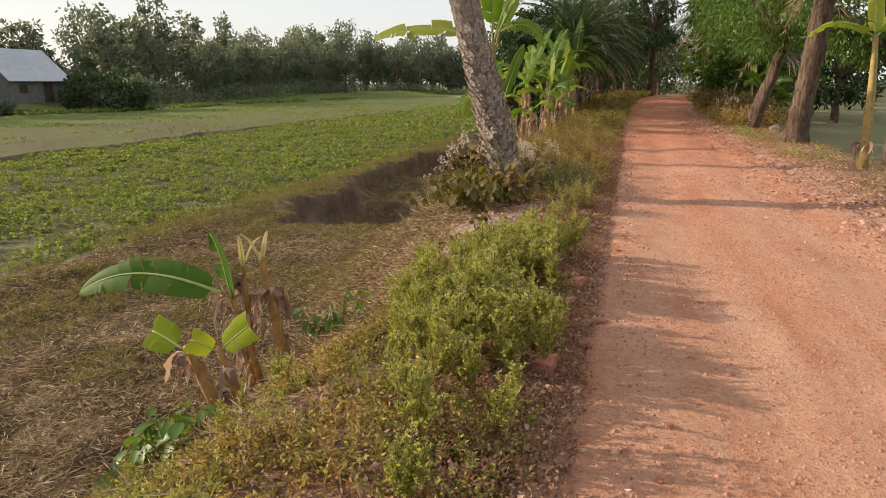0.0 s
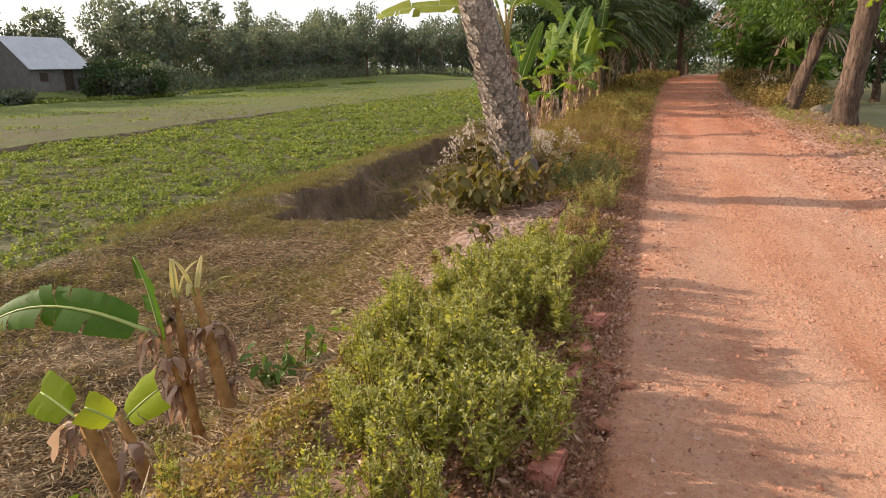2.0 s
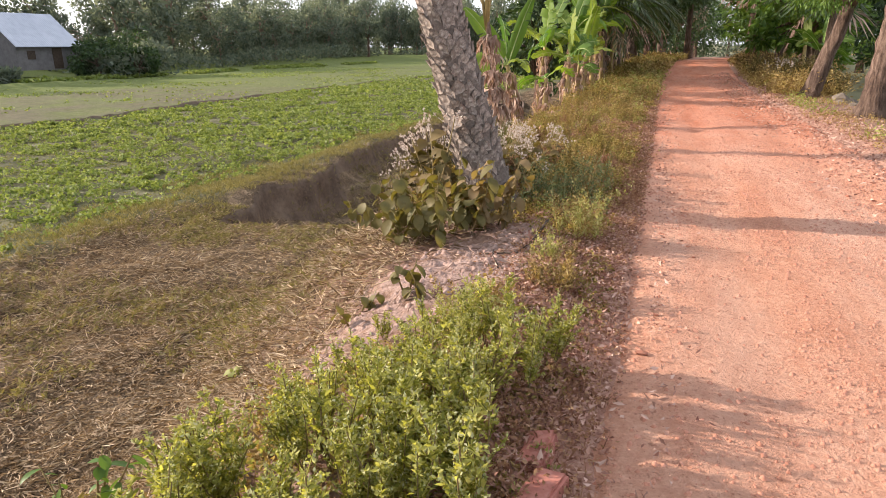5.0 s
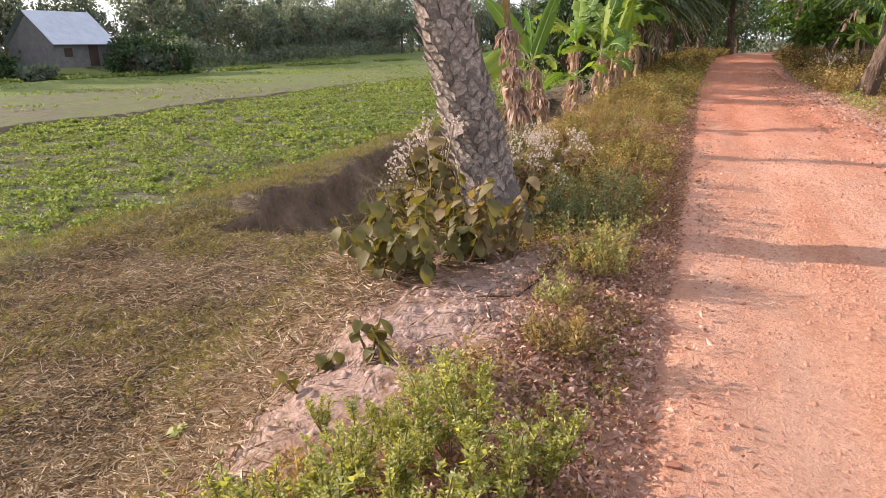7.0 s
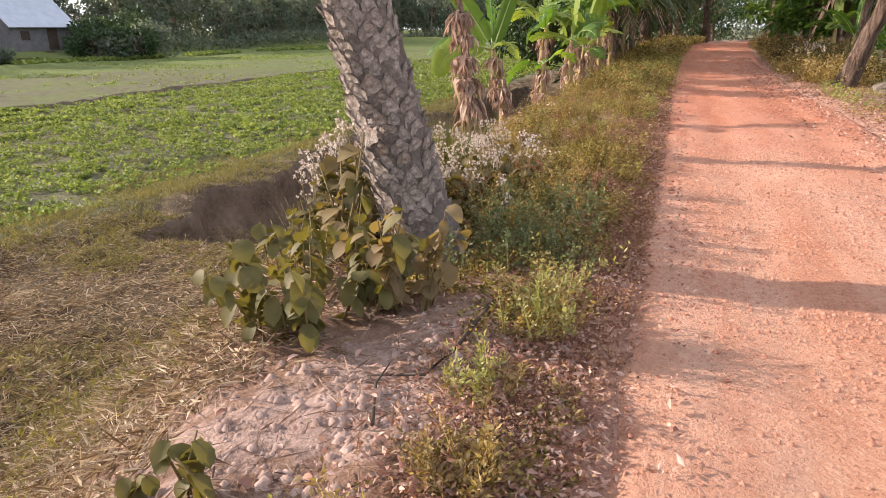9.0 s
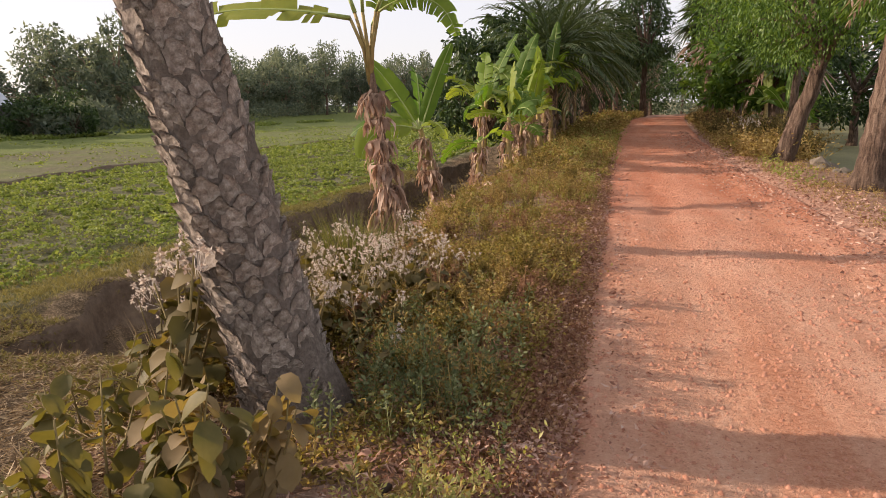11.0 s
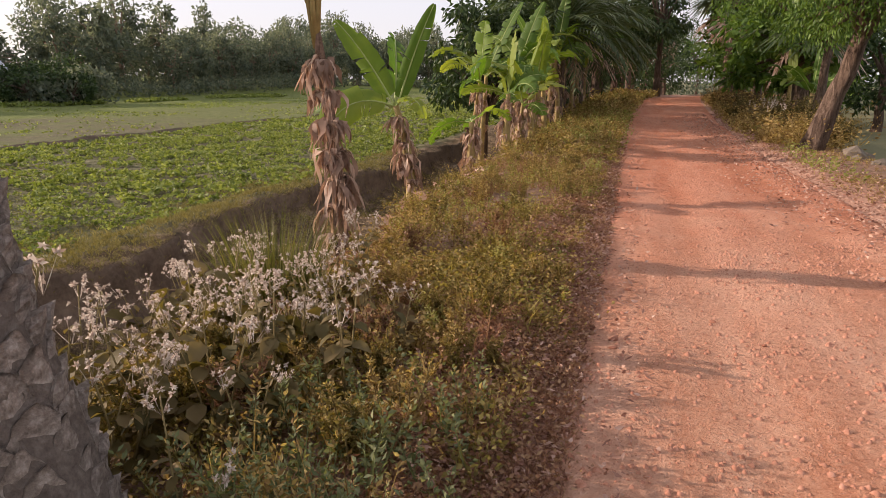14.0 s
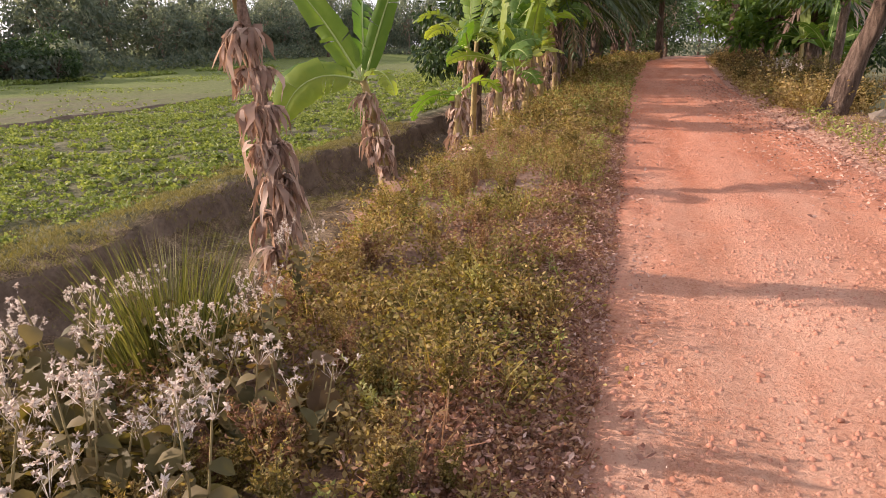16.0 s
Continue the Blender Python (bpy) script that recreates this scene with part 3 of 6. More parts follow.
def hanging_leaf(parent, p, az, length, rnd):
    """A dry brown leaf that hangs crumpled along the stem, in a few ragged pointed strips."""
    m = Mesh()
    for s in range(rnd.randint(5, 9)):
        a = az + rnd.uniform(-0.8, 0.8)
        out = Vector((math.cos(a), math.sin(a), 0))
        side = Vector((-math.sin(a), math.cos(a), 0))
        q, w0, v, f = Vector(p) + side * rnd.uniform(-0.04, 0.04), rnd.uniform(0.005, 0.024), [], []
        n, ln = 6, length * rnd.uniform(0.5, 1.0)
        d = out * rnd.uniform(0.1, 1.2) + side * rnd.uniform(-0.5, 0.5) + UP * rnd.uniform(-0.6, 0.5)
        tw = rnd.uniform(-1.4, 1.4)
        for i in range(n + 1):
            u = i / n
            w = w0 * (0.5 + 1.3 * u) * (1 - u) * 2.0 * rnd.uniform(0.7, 1.3) + 0.002
            sd = Matrix.Rotation(tw * u * 3, 3, UP) @ side
            lift = rnd.uniform(-0.5, 0.9) * w
            v += [q - sd * w + out * lift, q, q + sd * w + out * rnd.uniform(-0.4, 0.9) * w]
            q = q + d.normalized() * ln / n
            d = d * 0.6 + Vector((rnd.uniform(-0.4, 0.4), rnd.uniform(-0.4, 0.4), -0.6)) + out * (0.35 if i > 3 and rnd.random() < 0.5 else 0)
        for i in range(n):
            b = i * 3
            f += [(b, b + 1, b + 4, b + 3), (b + 1, b + 2, b + 5, b + 4)]
        m.add(v, f)
    return m.obj("dead_leaf", DEAD_LEAF, parent, "withered brown hanging leaf")


def branchy_tree(name, x, y, tall, trunk_r, crown, n_leaf, leaf, seed, label, lean=(0, 0), bark=None, foliage=None, fork=0.4, group="", clumps=26, low=None, z=None, drop=0.0, category="tree"):
    """crown: (rx, ry, rz, height of its middle, dx, dy). leaf: (length, width)."""
    rnd, nrg = random.Random(seed), np.random.default_rng(seed)
    ob = root(name, x, y, (zat(x, y) if z is None else z) - 0.08, label, category, group)
    trunk = Mesh()
    fz = tall * fork
    path = [Vector((lean[0] * u * fz, lean[1] * u * fz, u * fz)) + Vector((rnd.uniform(-1, 1), rnd.uniform(-1, 1), 0)) * trunk_r * 0.18 for u in [i / 8 for i in range(9)]]
    tube(trunk, path, [trunk_r * (1 + 0.22 * math.exp(-6 * i / 8) - 0.28 * i / 8) for i in range(9)], 14, True, lambda u, w: 1 + 0.09 * math.sin(3 * w + 2 * u) + 0.06 * math.sin(5 * w - 3 * u) + (0.16 * math.sin(4 * w) * math.exp(-9 * u)))
    rx, ry, rz, cz, dx, dy = crown
    centres = []
    for k in range(clumps):
        v = Vector((rnd.gauss(0, 1), rnd.gauss(0, 1), rnd.gauss(0, 1))).normalized() * rnd.uniform(0.35, 1.0) ** 0.6
        centres.append((Vector((dx + v.x * rx, dy + v.y * ry, cz + v.z * rz)), rnd.uniform(0.22, 0.42) * min(rx, rz)))
    trunk.obj("trunk", bark or BARK, ob)
    top = path[-1]
    for k in range(0, clumps, max(1, clumps // 9)):
        c = centres[k][0]
        mid = top.lerp(c, 0.5) + Vector((rnd.uniform(-0.2, 0.2), rnd.uniform(-0.2, 0.2), 0.15 * rz))
        limb = Mesh()
        tube(limb, [top - Vector((0, 0, trunk_r)), top.lerp(mid, 0.5), mid, mid.lerp(c, 0.6), c], [trunk_r * s for s in (0.55, 0.42, 0.3, 0.2, 0.07)], 7)
        limb.obj("limb", bark or BARK, ob)
    P, D = [], []
    per = n_leaf // clumps
    for c, r in centres:
        s = nrg.normal(size=(per, 3))
        s = s / np.linalg.norm(s, axis=1, keepdims=True) * (nrg.random((per, 1)) ** 0.45) * r
        s[:, 2] *= 0.8
        P.append(np.array(c) + s)
        D.append(s / r + nrg.normal(size=(per, 3)) * 0.5 + np.array([0, 0, -0.35 - drop]))
    crown_mesh = Mesh()
    leaf_cards(crown_mesh, np.concatenate(P), np.concatenate(D), leaf[0] * nrg.uniform(0.7, 1.3, per * clumps), leaf[1] * nrg.uniform(0.7, 1.3, per * clumps), 0.2, nrg)
    crown_mesh.obj("crown", foliage or TREE_LEAF, ob)
    return ob


def frond(m, p, azim, elev, droop, length, n, lw, ll, rnd):
    """A feather frond: rachis and two rows of narrow leaflets."""
    d = Vector((math.cos(azim) * math.cos(elev), math.sin(azim) * math.cos(elev), math.sin(elev)))
    q, pts = Vector(p), []
    for i in range(n + 1):
        pts.append((q.copy(), d.copy()))
        q = q + d * (length / n)
        d = (d + Vector((0, 0, -droop / n * (0.4 + 1.2 * i / n)))).normalized()
    tube(m, [a for a, _ in pts[::3]], [0.03 * (1 - 0.9 * i / max(1, len(pts[::3]) - 1)) + 0.004 for i in range(len(pts[::3]))], 4, False)
    for i in range(2, n + 1):
        a, t = pts[i]
        u = i / n
        s = t.cross(UP)
        s = s.normalized() if s.length > 0.05 else Vector((1, 0, 0))
        for sg in (-1, 1):
            dd = (s * sg * (1.0 - 0.35 * u) + t * (0.55 + 0.5 * u) + UP * rnd.uniform(-0.35, 0.25)).normalized()
            l = ll * (0.45 + 0.75 * math.sin(math.pi * min(0.95, u * 0.9 + 0.12))) * rnd.uniform(0.85, 1.1)
            e = a + dd * l + Vector((0, 0, -0.12 * l))
            b = dd.cross(UP).normalized() * lw if abs(dd.z) < 0.95 else t * lw
            m.add([a, a + dd * l * 0.5 + b, e, a + dd * l * 0.5 - b], [(0, 1, 2, 3)])


def feather_palm(name, x, y, tall, r, fronds, length, seed, label, lean=(0, 0), group="", skirt=6, bark=None, n=22, z=None):
    rnd = random.Random(seed)
    ob = root(name, x, y, (zat(x, y) if z is None else z) - 0.06, label, "palm tree", group)
    trunk = Mesh()
    k = 26
    path = [Vector((lean[0] * u * tall, lean[1] * u * tall, u * tall)) for u in [i / k for i in range(k + 1)]]
    tube(trunk, path, [r * (1.0 + 0.45 * math.exp(-8 * i / k) + 0.10 * (i % 2) + 0.15 * (i > k - 4)) for i in range(k + 1)], 12, True, lambda u, w: 1 + 0.06 * math.sin(6 * w + 40 * u))
    trunk.obj("trunk", bark or BARK, ob)
    for i in range(fronds):
        az = i * 2.399 + rnd.uniform(-0.2, 0.2)
        el = math.radians(78 - 95 * (i / fronds) + rnd.uniform(-8, 8))
        fm = Mesh()
        frond(fm, path[-1] + Vector((0, 0, 0.05)), az, el, rnd.uniform(0.9, 1.5), length * rnd.uniform(0.85, 1.1), n, 0.022 * length / 2.5 + 0.004, length * 0.17, rnd)
        fm.obj("frond", PALM_LEAF, ob)
    for i in range(skirt):
        fm = Mesh()
        frond(fm, path[-1] - Vector((0, 0, 0.2)), i * 1.7 + rnd.uniform(0, 1), math.radians(-35 + rnd.uniform(-15, 10)), 0.9, length * 0.7, n // 2, 0.02, length * 0.14, rnd)
        fm.obj("dead_frond", DEAD_LEAF, ob, "dry brown drooping frond")
    return ob


def fan_palm(name, x, y, tall, r, fans, seed, label, lean=(0, 0), group="", dead=10, size=1.1):
    """A palm with stiff round fans on stalks and a skirt of dry ones."""
    rnd = random.Random(seed)
    ob = root(name, x, y, zat(x, y) - 0.06, label, "palm tree", group)
    trunk = Mesh()
    k = 30
    path = [Vector((lean[0] * u * tall, lean[1] * u * tall, u * tall)) for u in [i / k for i in range(k + 1)]]
    tube(trunk, path, [r * (1 + 0.35 * math.exp(-9 * i / k) + 0.05 * (i % 2)) for i in range(k + 1)], 14, True, lambda u, w: 1 + 0.05 * math.sin(5 * w + 30 * u))
    trunk.obj("trunk", BARK, ob)
    for i in range(fans + dead):
        dry = i >= fans
        az = i * 2.399 + rnd.uniform(-0.3, 0.3)
        el = math.radians(rnd.uniform(-65, -30) if dry else 75 - 105 * (i / fans) + rnd.uniform(-10, 10))
        d = Vector((math.cos(az) * math.cos(el), math.sin(az) * math.cos(el), math.sin(el)))
        p = path[-1] - Vector((0, 0, rnd.uniform(0, 0.35)))
        hub = p + d * size * rnd.uniform(0.7, 1.1)
        m = Mesh()
        tube(m, [p, p.lerp(hub, 0.5) + UP * 0.06, hub], [0.03, 0.022, 0.015], 5)
        s = d.cross(UP)
        s = s.normalized() if s.length > 0.05 else Vector((1, 0, 0))
        nrm = s.cross(d)
        for j in range(22):
            w = math.radians(-125 + 250 * j / 21)
            dd = d * math.cos(w) + s * math.sin(w) + nrm * rnd.uniform(-0.12, 0.12)
            l = size * rnd.uniform(0.8, 1.05)
            e = hub + dd * l + Vector((0, 0, -0.25 * l))
            b = nrm.cross(dd).normalized() * size * 0.055
            m.add([hub, hub + dd * l * 0.55 + b, e, hub + dd * l * 0.55 - b], [(0, 1, 2, 3)])
        m.obj("dead_fan" if dry else "fan", DEAD_LEAF if dry else PALM_LEAF, ob, "dry brown fan leaf" if dry else "")
    return ob


# ---- the leaning palm by the bank ----
def leaning_palm():
    ob = root("palm_tree", -1.50, 8.98, zat(-1.50, 8.98) - 0.1, "Leaning grey palm trunk covered in old leaf bases", "palm tree")
    rnd = random.Random(3)

    def axis(z):
        return Vector((-0.305 * z + 0.012 * z * z, -0.01 * z, z + 0.1))

    def rad(z):
        return 0.205 + 0.07 * math.exp(-3.5 * max(z, 0)) + 0.012 * math.sin(2.1 * z)

    zs = np.linspace(-0.1, 5.6, 58)
    core = Mesh()
    tube(core, [axis(z) for z in zs], [rad(z) * 0.97 for z in zs], 20, True, lambda u, w: 1 + 0.03 * math.sin(5 * w + 60 * u) + 0.02 * math.sin(9 * w - 31 * u))
    core.obj("trunk", PALM_GAP, ob)
    shapes = []
    for s in range(7):
        # an old leaf base: a rough tapering shingle, its blunt tip standing off the trunk
        m = Mesh()
        w, h, t = rnd.uniform(0.049, 0.059), rnd.uniform(0.056, 0.070), rnd.uniform(0.030, 0.044)
        grid = []
        for r in range(5):
            u = r / 4
            half = w * (0.85, 1.0, 1.0, 0.84, 0.42)[r] * rnd.uniform(0.94, 1.05)
            for c in range(4):
                q = c / 1.5 - 1
                grid.append((half * q + rnd.uniform(-0.005, 0.005), t * (0.05 + 1.0 * u) * (1 - 0.5 * q * q) + rnd.uniform(-0.006, 0.006), -h + 2 * h * u - 0.02 * abs(q) * u + rnd.uniform(-0.008, 0.008)))
        faces = [(r * 4 + c, r * 4 + c + 1, r * 4 + c + 5, r * 4 + c + 4) for r in range(4) for c in range(3)]
        rim_ids = [0, 4, 8, 12, 16, 17, 18, 19, 15, 11, 7, 3]
        back = [(grid[i][0] * 0.92, -0.015, grid[i][2] - 0.012) for i in rim_ids]
        faces += [(rim_ids[i + 1], rim_ids[i], 20 + i, 21 + i) for i in range(len(rim_ids) - 1)]
        m.add(grid + back, faces)
        me = bpy.data.meshes.new("leaf_base")
        me.from_pydata([tuple(p) for p in m.v], [], m.f)
        me.materials.append(PALM_BARK)
        me.polygons.foreach_set("use_smooth", [True] * len(me.polygons))
        me.update()
        shapes.append(me)
    rest, row, z, made = Mesh(), 0, 0.02, 0
    while z < 5.2:
        n = 12
        for k in range(n):
            az = 2 * math.pi * (k + 0.5 * (row % 2)) / n + row * 0.10 + rnd.uniform(-0.1, 0.1)
            zz = z + rnd.uniform(-0.024, 0.024)
            if rnd.random() < 0.04:
                continue
            fade = 1.0 if zz < 1.5 else max(0.3, 1.0 - 0.8 * (zz - 1.5))
            c = axis(zz) + Vector((math.cos(az), math.sin(az), 0)) * rad(zz) * 0.95
            m = Matrix.Translation(c) @ Euler((rnd.uniform(-0.12, 0.12), -0.26, 0)).to_matrix().to_4x4() @ Matrix.Rotation(az - math.pi / 2, 4, "Z") @ Matrix.Rotation(rnd.uniform(-0.35, 0.35), 4, "Y") @ Matrix.Diagonal((rnd.uniform(0.75, 1.3), fade * rnd.uniform(0.45, 1.5), rnd.uniform(0.75, 1.3), 1)) @ Matrix.Scale(1.0 if zz > 0.3 else 0.72, 4)
            facing = math.sin(az) < 0.35 and zz < 2.3
            if facing and made < 290:
                sc = new("leaf_base", shapes[rnd.randrange(7)])
                sc.parent, sc.matrix_parent_inverse = ob, Matrix.Identity(4)
                sc.matrix_basis = m
                made += 1
            else:
                me = shapes[rnd.randrange(7)]
                rest.add([m @ p.co for p in me.vertices], [tuple(p.vertices) for p in me.polygons])
        row += 1
        z += 0.074
    tagged(rest.obj("trunk_sheath", PALM_BARK, ob, smooth=False), kind="stuff")
    top = axis(5.5)
    for i in range(26):
        fm = Mesh()
        frond(fm, top, i * 2.399, math.radians(80 - 100 * i / 26), rnd.uniform(0.9, 1.4), rnd.uniform(2.2, 2.8), 24, 0.025, 0.42, rnd)
        fm.obj("frond", PALM_LEAF, ob)


leaning_palm()

# ---- bananas along the bank ----
GREEN = "Banana plant with torn green leaves and withered brown sheaths"
banana_plant(-2.42, 13.05, 2.27, 0.06, [(183, 10, 0.55, 2.2, 0.55, 0.2, -0.6), (150, 62, 1.5, 1.9, 0.5, 0.2), (2, 30, 2.8, 1.05, 0.34, 0.45, 0.9), (285, 76, 0.8, 1.5, 0.45, 0.15), (80, 55, 1.6, 1.8, 0.5, 0.35), (340, 60, 1.2, 1.5, 0.42, 0.3)], 66, 11, "Tall banana plant wrapped in dry brown hanging leaves", (-0.085, 0.0), fork=0.55, bark=DRY_SHEATH)
banana_plant(-2.72, 15.95, 1.40, 0.065, [(168, 56, 0.5, 1.45, 0.34, 0.14, -1.0), (30, 72, 0.4, 1.4, 0.27, 0.16, 1.1), (182, 24, 1.4, 1.2, 0.34, 0.2, -0.7), (205, 20, 2.6, 1.15, 0.50, 0.12, -0.9), (110, 60, 1.9, 1.7, 0.36, 0.4), (320, 30, 2.2, 0.8, 0.3, 0.4)], 34, 12, "Short banana plant with bright green leaves and dry skirt", (-0.16, 0.0))
banana_plant(-2.75, 19.4, 0.95, 0.075, [(175, 10, 2.2, 1.0, 0.34, 0.5), (40, 40, 2.2, 0.9, 0.3, 0.5), (110, 20, 2.4, 0.8, 0.3, 0.5)], 22, 13, "Stunted banana plant, mostly withered, on the bank")
LEAFSETS = [
    [(95, 84, 0.25, 1.9, 0.5, 0.05), (182, 28, 1.6, 1.6, 0.46, 0.15), (20, 48, 1.5, 1.7, 0.42, 0.35), (330, 55, 1.5, 1.5, 0.42, 0.3), (240, 30, 2.0, 1.3, 0.4, 0.3), (140, 58, 1.7, 1.7, 0.44, 0.3)],
    [(60, 80, 0.6, 2.1, 0.5, 0.2), (200, 58, 1.4, 2.0, 0.48, 0.3), (320, 50, 1.7, 1.8, 0.45, 0.4), (130, 42, 1.9, 1.7, 0.42, 0.4), (265, 40, 1.9, 1.6, 0.44, 0.3), (10, 30, 2.1, 1.5, 0.4, 0.5)],
    [(250, 78, 0.8, 1.9, 0.48, 0.15), (170, 50, 1.6, 1.9, 0.45, 0.35), (30, 60, 1.4, 1.8, 0.45, 0.3), (300, 35, 2.0, 1.5, 0.4, 0.4), (110, 60, 1.5, 1.8, 0.44, 0.3)],
]
rows_b = [(-3.5, 22.6, 2.3, 1), (-3.9, 25.4, 2.9, 1), (-3.4, 29.4, 3.3, 1),
          (-2.52, 21.6, 1.25, 0), (-2.35, 22.3, 1.0, 2), (-2.6, 23.6, 1.6, 1), (-2.45, 24.5, 1.35, 2), (-3.0, 25.2, 2.2, 1), (-2.55, 25.9, 1.9, 0), (-2.4, 26.9, 1.7, 2), (-3.1, 27.6, 2.6, 1), (-2.5, 28.3, 2.2, 0),
          (-2.3, 29.3, 2.0, 2), (-3.0, 30.2, 2.8, 1), (-2.4, 31.0, 2.3, 0), (-2.6, 32.4, 2.4, 2), (-2.3, 33.7, 2.3, 1), (-2.9, 35.0, 2.7, 0), (-2.3, 36.4, 2.2, 2), (-2.2, 38.2, 2.4, 1), (-2.4, 40.4, 2.4, 0)]
for k, (bx, by, tall, s) in enumerate(rows_b):
    rb = random.Random(40 + k)
    lv = [(a + rb.uniform(-60, 60), e + rb.uniform(-22, 10), d * rb.uniform(0.7, 1.6), l * rb.uniform(0.7, 1.15) * (0.74 if by < 25 else 0.95), w * rb.uniform(0.8, 1.15), min(0.7, t + rb.uniform(0.05, 0.4))) for a, e, d, l, w, t in LEAFSETS[s][:4 if by < 25 else 6]]
    banana_plant(bx, by, tall, 0.08, lv, 18 if by < 30 else 6, 60 + k, GREEN, (rb.uniform(-0.12, 0.12), rb.uniform(-0.1, 0.1)), foliage=BANANA_LEAF if k % 4 == 0 else BANANA_SHADE_LEAF)
banana_plant(3.96, 13.1, 2.25, 0.075, [(180, 35, 1.9, 1.15, 0.34, 0.3), (95, 78, 0.5, 1.0, 0.3, 0.1), (300, 40, 1.8, 1.1, 0.34, 0.3), (20, 45, 1.6, 1.2, 0.35, 0.3)], 3, 21, "Slender yellow-stemmed banana plant beside the road", (-0.04, 0.02), group="")
for k, (bx, by, tall) in enumerate([(5.6, 36.0, 1.8), (5.6, 32.5, 1.6), (5.4, 39.5, 2.0)]):
    banana_plant(bx, by, tall, 0.11, [(a, e, d, l * 0.75, w * 0.9, t + 0.2) for a, e, d, l, w, t in LEAFSETS[k % 3]], 8, 90 + k, GREEN, group="bananas beyond the road", foliage=BANANA_SHADE_LEAF)

# ---- trees beside the road ----
branchy_tree("roadside_tree", 3.88, 24.2, 6.4, 0.215, (2.0, 2.4, 2.1, 4.4, -0.2, 0.0), 13000, (0.115, 0.045), 31, "Leaning brown trunk with a dense glossy green crown", (0.26, 0.0), fork=0.42, clumps=46, drop=0.9)
branchy_tree("roadside_tree", 5.3, 30.5, 7.5, 0.15, (2.1, 2.6, 2.4, 5.0, -0.9, 0.0), 10000, (0.13, 0.05), 32, "Roadside tree with hanging dark green leaves", (0.05, 0.05), fork=0.4, clumps=40, drop=0.7)
branchy_tree("roadside_tree", 6.9, 20.5, 7.0, 0.22, (2.2, 2.2, 2.0, 5.2, -1.2, 0.0), 7000, (0.17, 0.06), 33, "Roadside tree with fresh green leaves over the verge", (-0.05, 0.05), fork=0.45, clumps=36, drop=0.7)
feather_palm("date_palm", 4.02, 18.6, 4.3, 0.225, 30, 2.3, 34, "Thick brown date palm trunk leaning over the field", (0.085, 0.02), skirt=3)
fan_palm("fan_palm", 4.35, 44.0, 5.0, 0.32, 26, 35, "Fan palm with dry brown skirt beside the road", (0.02, 0.0), dead=5, size=1.5)
fan_palm("fan_palm", 6.3, 37.2, 4.6, 0.26, 24, 36, "Fan palm with stiff green fans and dry skirt", (-0.02, 0.0), dead=3, size=1.4)
fan_palm("fan_palm", 5.4, 48.0, 6.5, 0.28, 26, 37, "Fan palm with stiff green fans and dry skirt", dead=6, size=1.6)
for k, (px, py, tall, ln) in enumerate([(-2.5, 30.0, 3.0, 3.0), (-2.7, 33.6, 3.8, 3.1), (-2.4, 37.5, 3.2, 3.2), (-2.6, 42.0, 4.6, 3.3), (-2.2, 47.0, 3.8, 3.4), (-2.2, 53.0, 5.4, 3.5), (-1.6, 60.0, 5.0, 3.6), (-0.6, 69.0, 6.4, 3.7)]):
    feather_palm("date_palm", px, py, tall, 0.22, 46, ln, 50 + k, "Dark date palm with arching feathery fronds", (0.02 * (-1) ** k, 0), "date palms along the road", 8)
for k, (px, py, tall, sz) in enumerate([(2.6, 88.0, 7.5, 1.5), (10.5, 57.0, 7.0, 1.4), (8.0, 74.0, 7.5, 1.5), (-0.3, 78.0, 7.5, 1.5), (13.0, 92.0, 8, 1.5)]):
    fan_palm("fan_palm", px, py, tall, 0.26, 24, 70 + k, "Distant fan palm at the turn of the road", dead=8, size=sz)
for k, (tx, ty, th, cr) in enumerate([(-4.8, 38, 6.5, 2.6), (6.2, 39, 6.5, 2.6), (-5.0, 46, 8.0, 3.0), (5.9, 45, 7.5, 2.8), (-3.9, 54, 8.5, 3.0), (7.0, 52, 8, 3.0), (-2.9, 62, 9, 3.2), (10.5, 61, 9, 3.0), (-1.2, 72, 9, 3.4), (9.8, 70, 9, 3.2), (1.0, 84, 10, 3.6), (12, 82, 10, 3.4), (3.5, 98, 10, 3.8), (15, 96, 10, 3.8), (3.0, 122, 12, 4.4), (9.5, 124, 12, 4.4), (16, 118, 12, 4.6), (-4, 110, 12, 4.2), (-10, 116, 12, 4.4), (22, 108, 11, 4.4), (6.0, 132, 13, 4.8), (13, 132, 13, 4.8), (-1, 128, 13, 4.6), (13.5, 60, 8, 3.0), (13, 50, 8, 3.0), (-16, 124, 12, 4.4)]):
    branchy_tree("roadside_tree", tx, ty, th, 0.24, (cr, cr, th * 0.42, th * 0.54, 0, 0), 3000, (0.40, 0.17), 120 + k, "Leafy tree shading the far stretch of road", foliage=DARK_LEAF if k % 2 == 0 else TREE_LEAF, fork=0.4, clumps=30, group="trees along the far road")

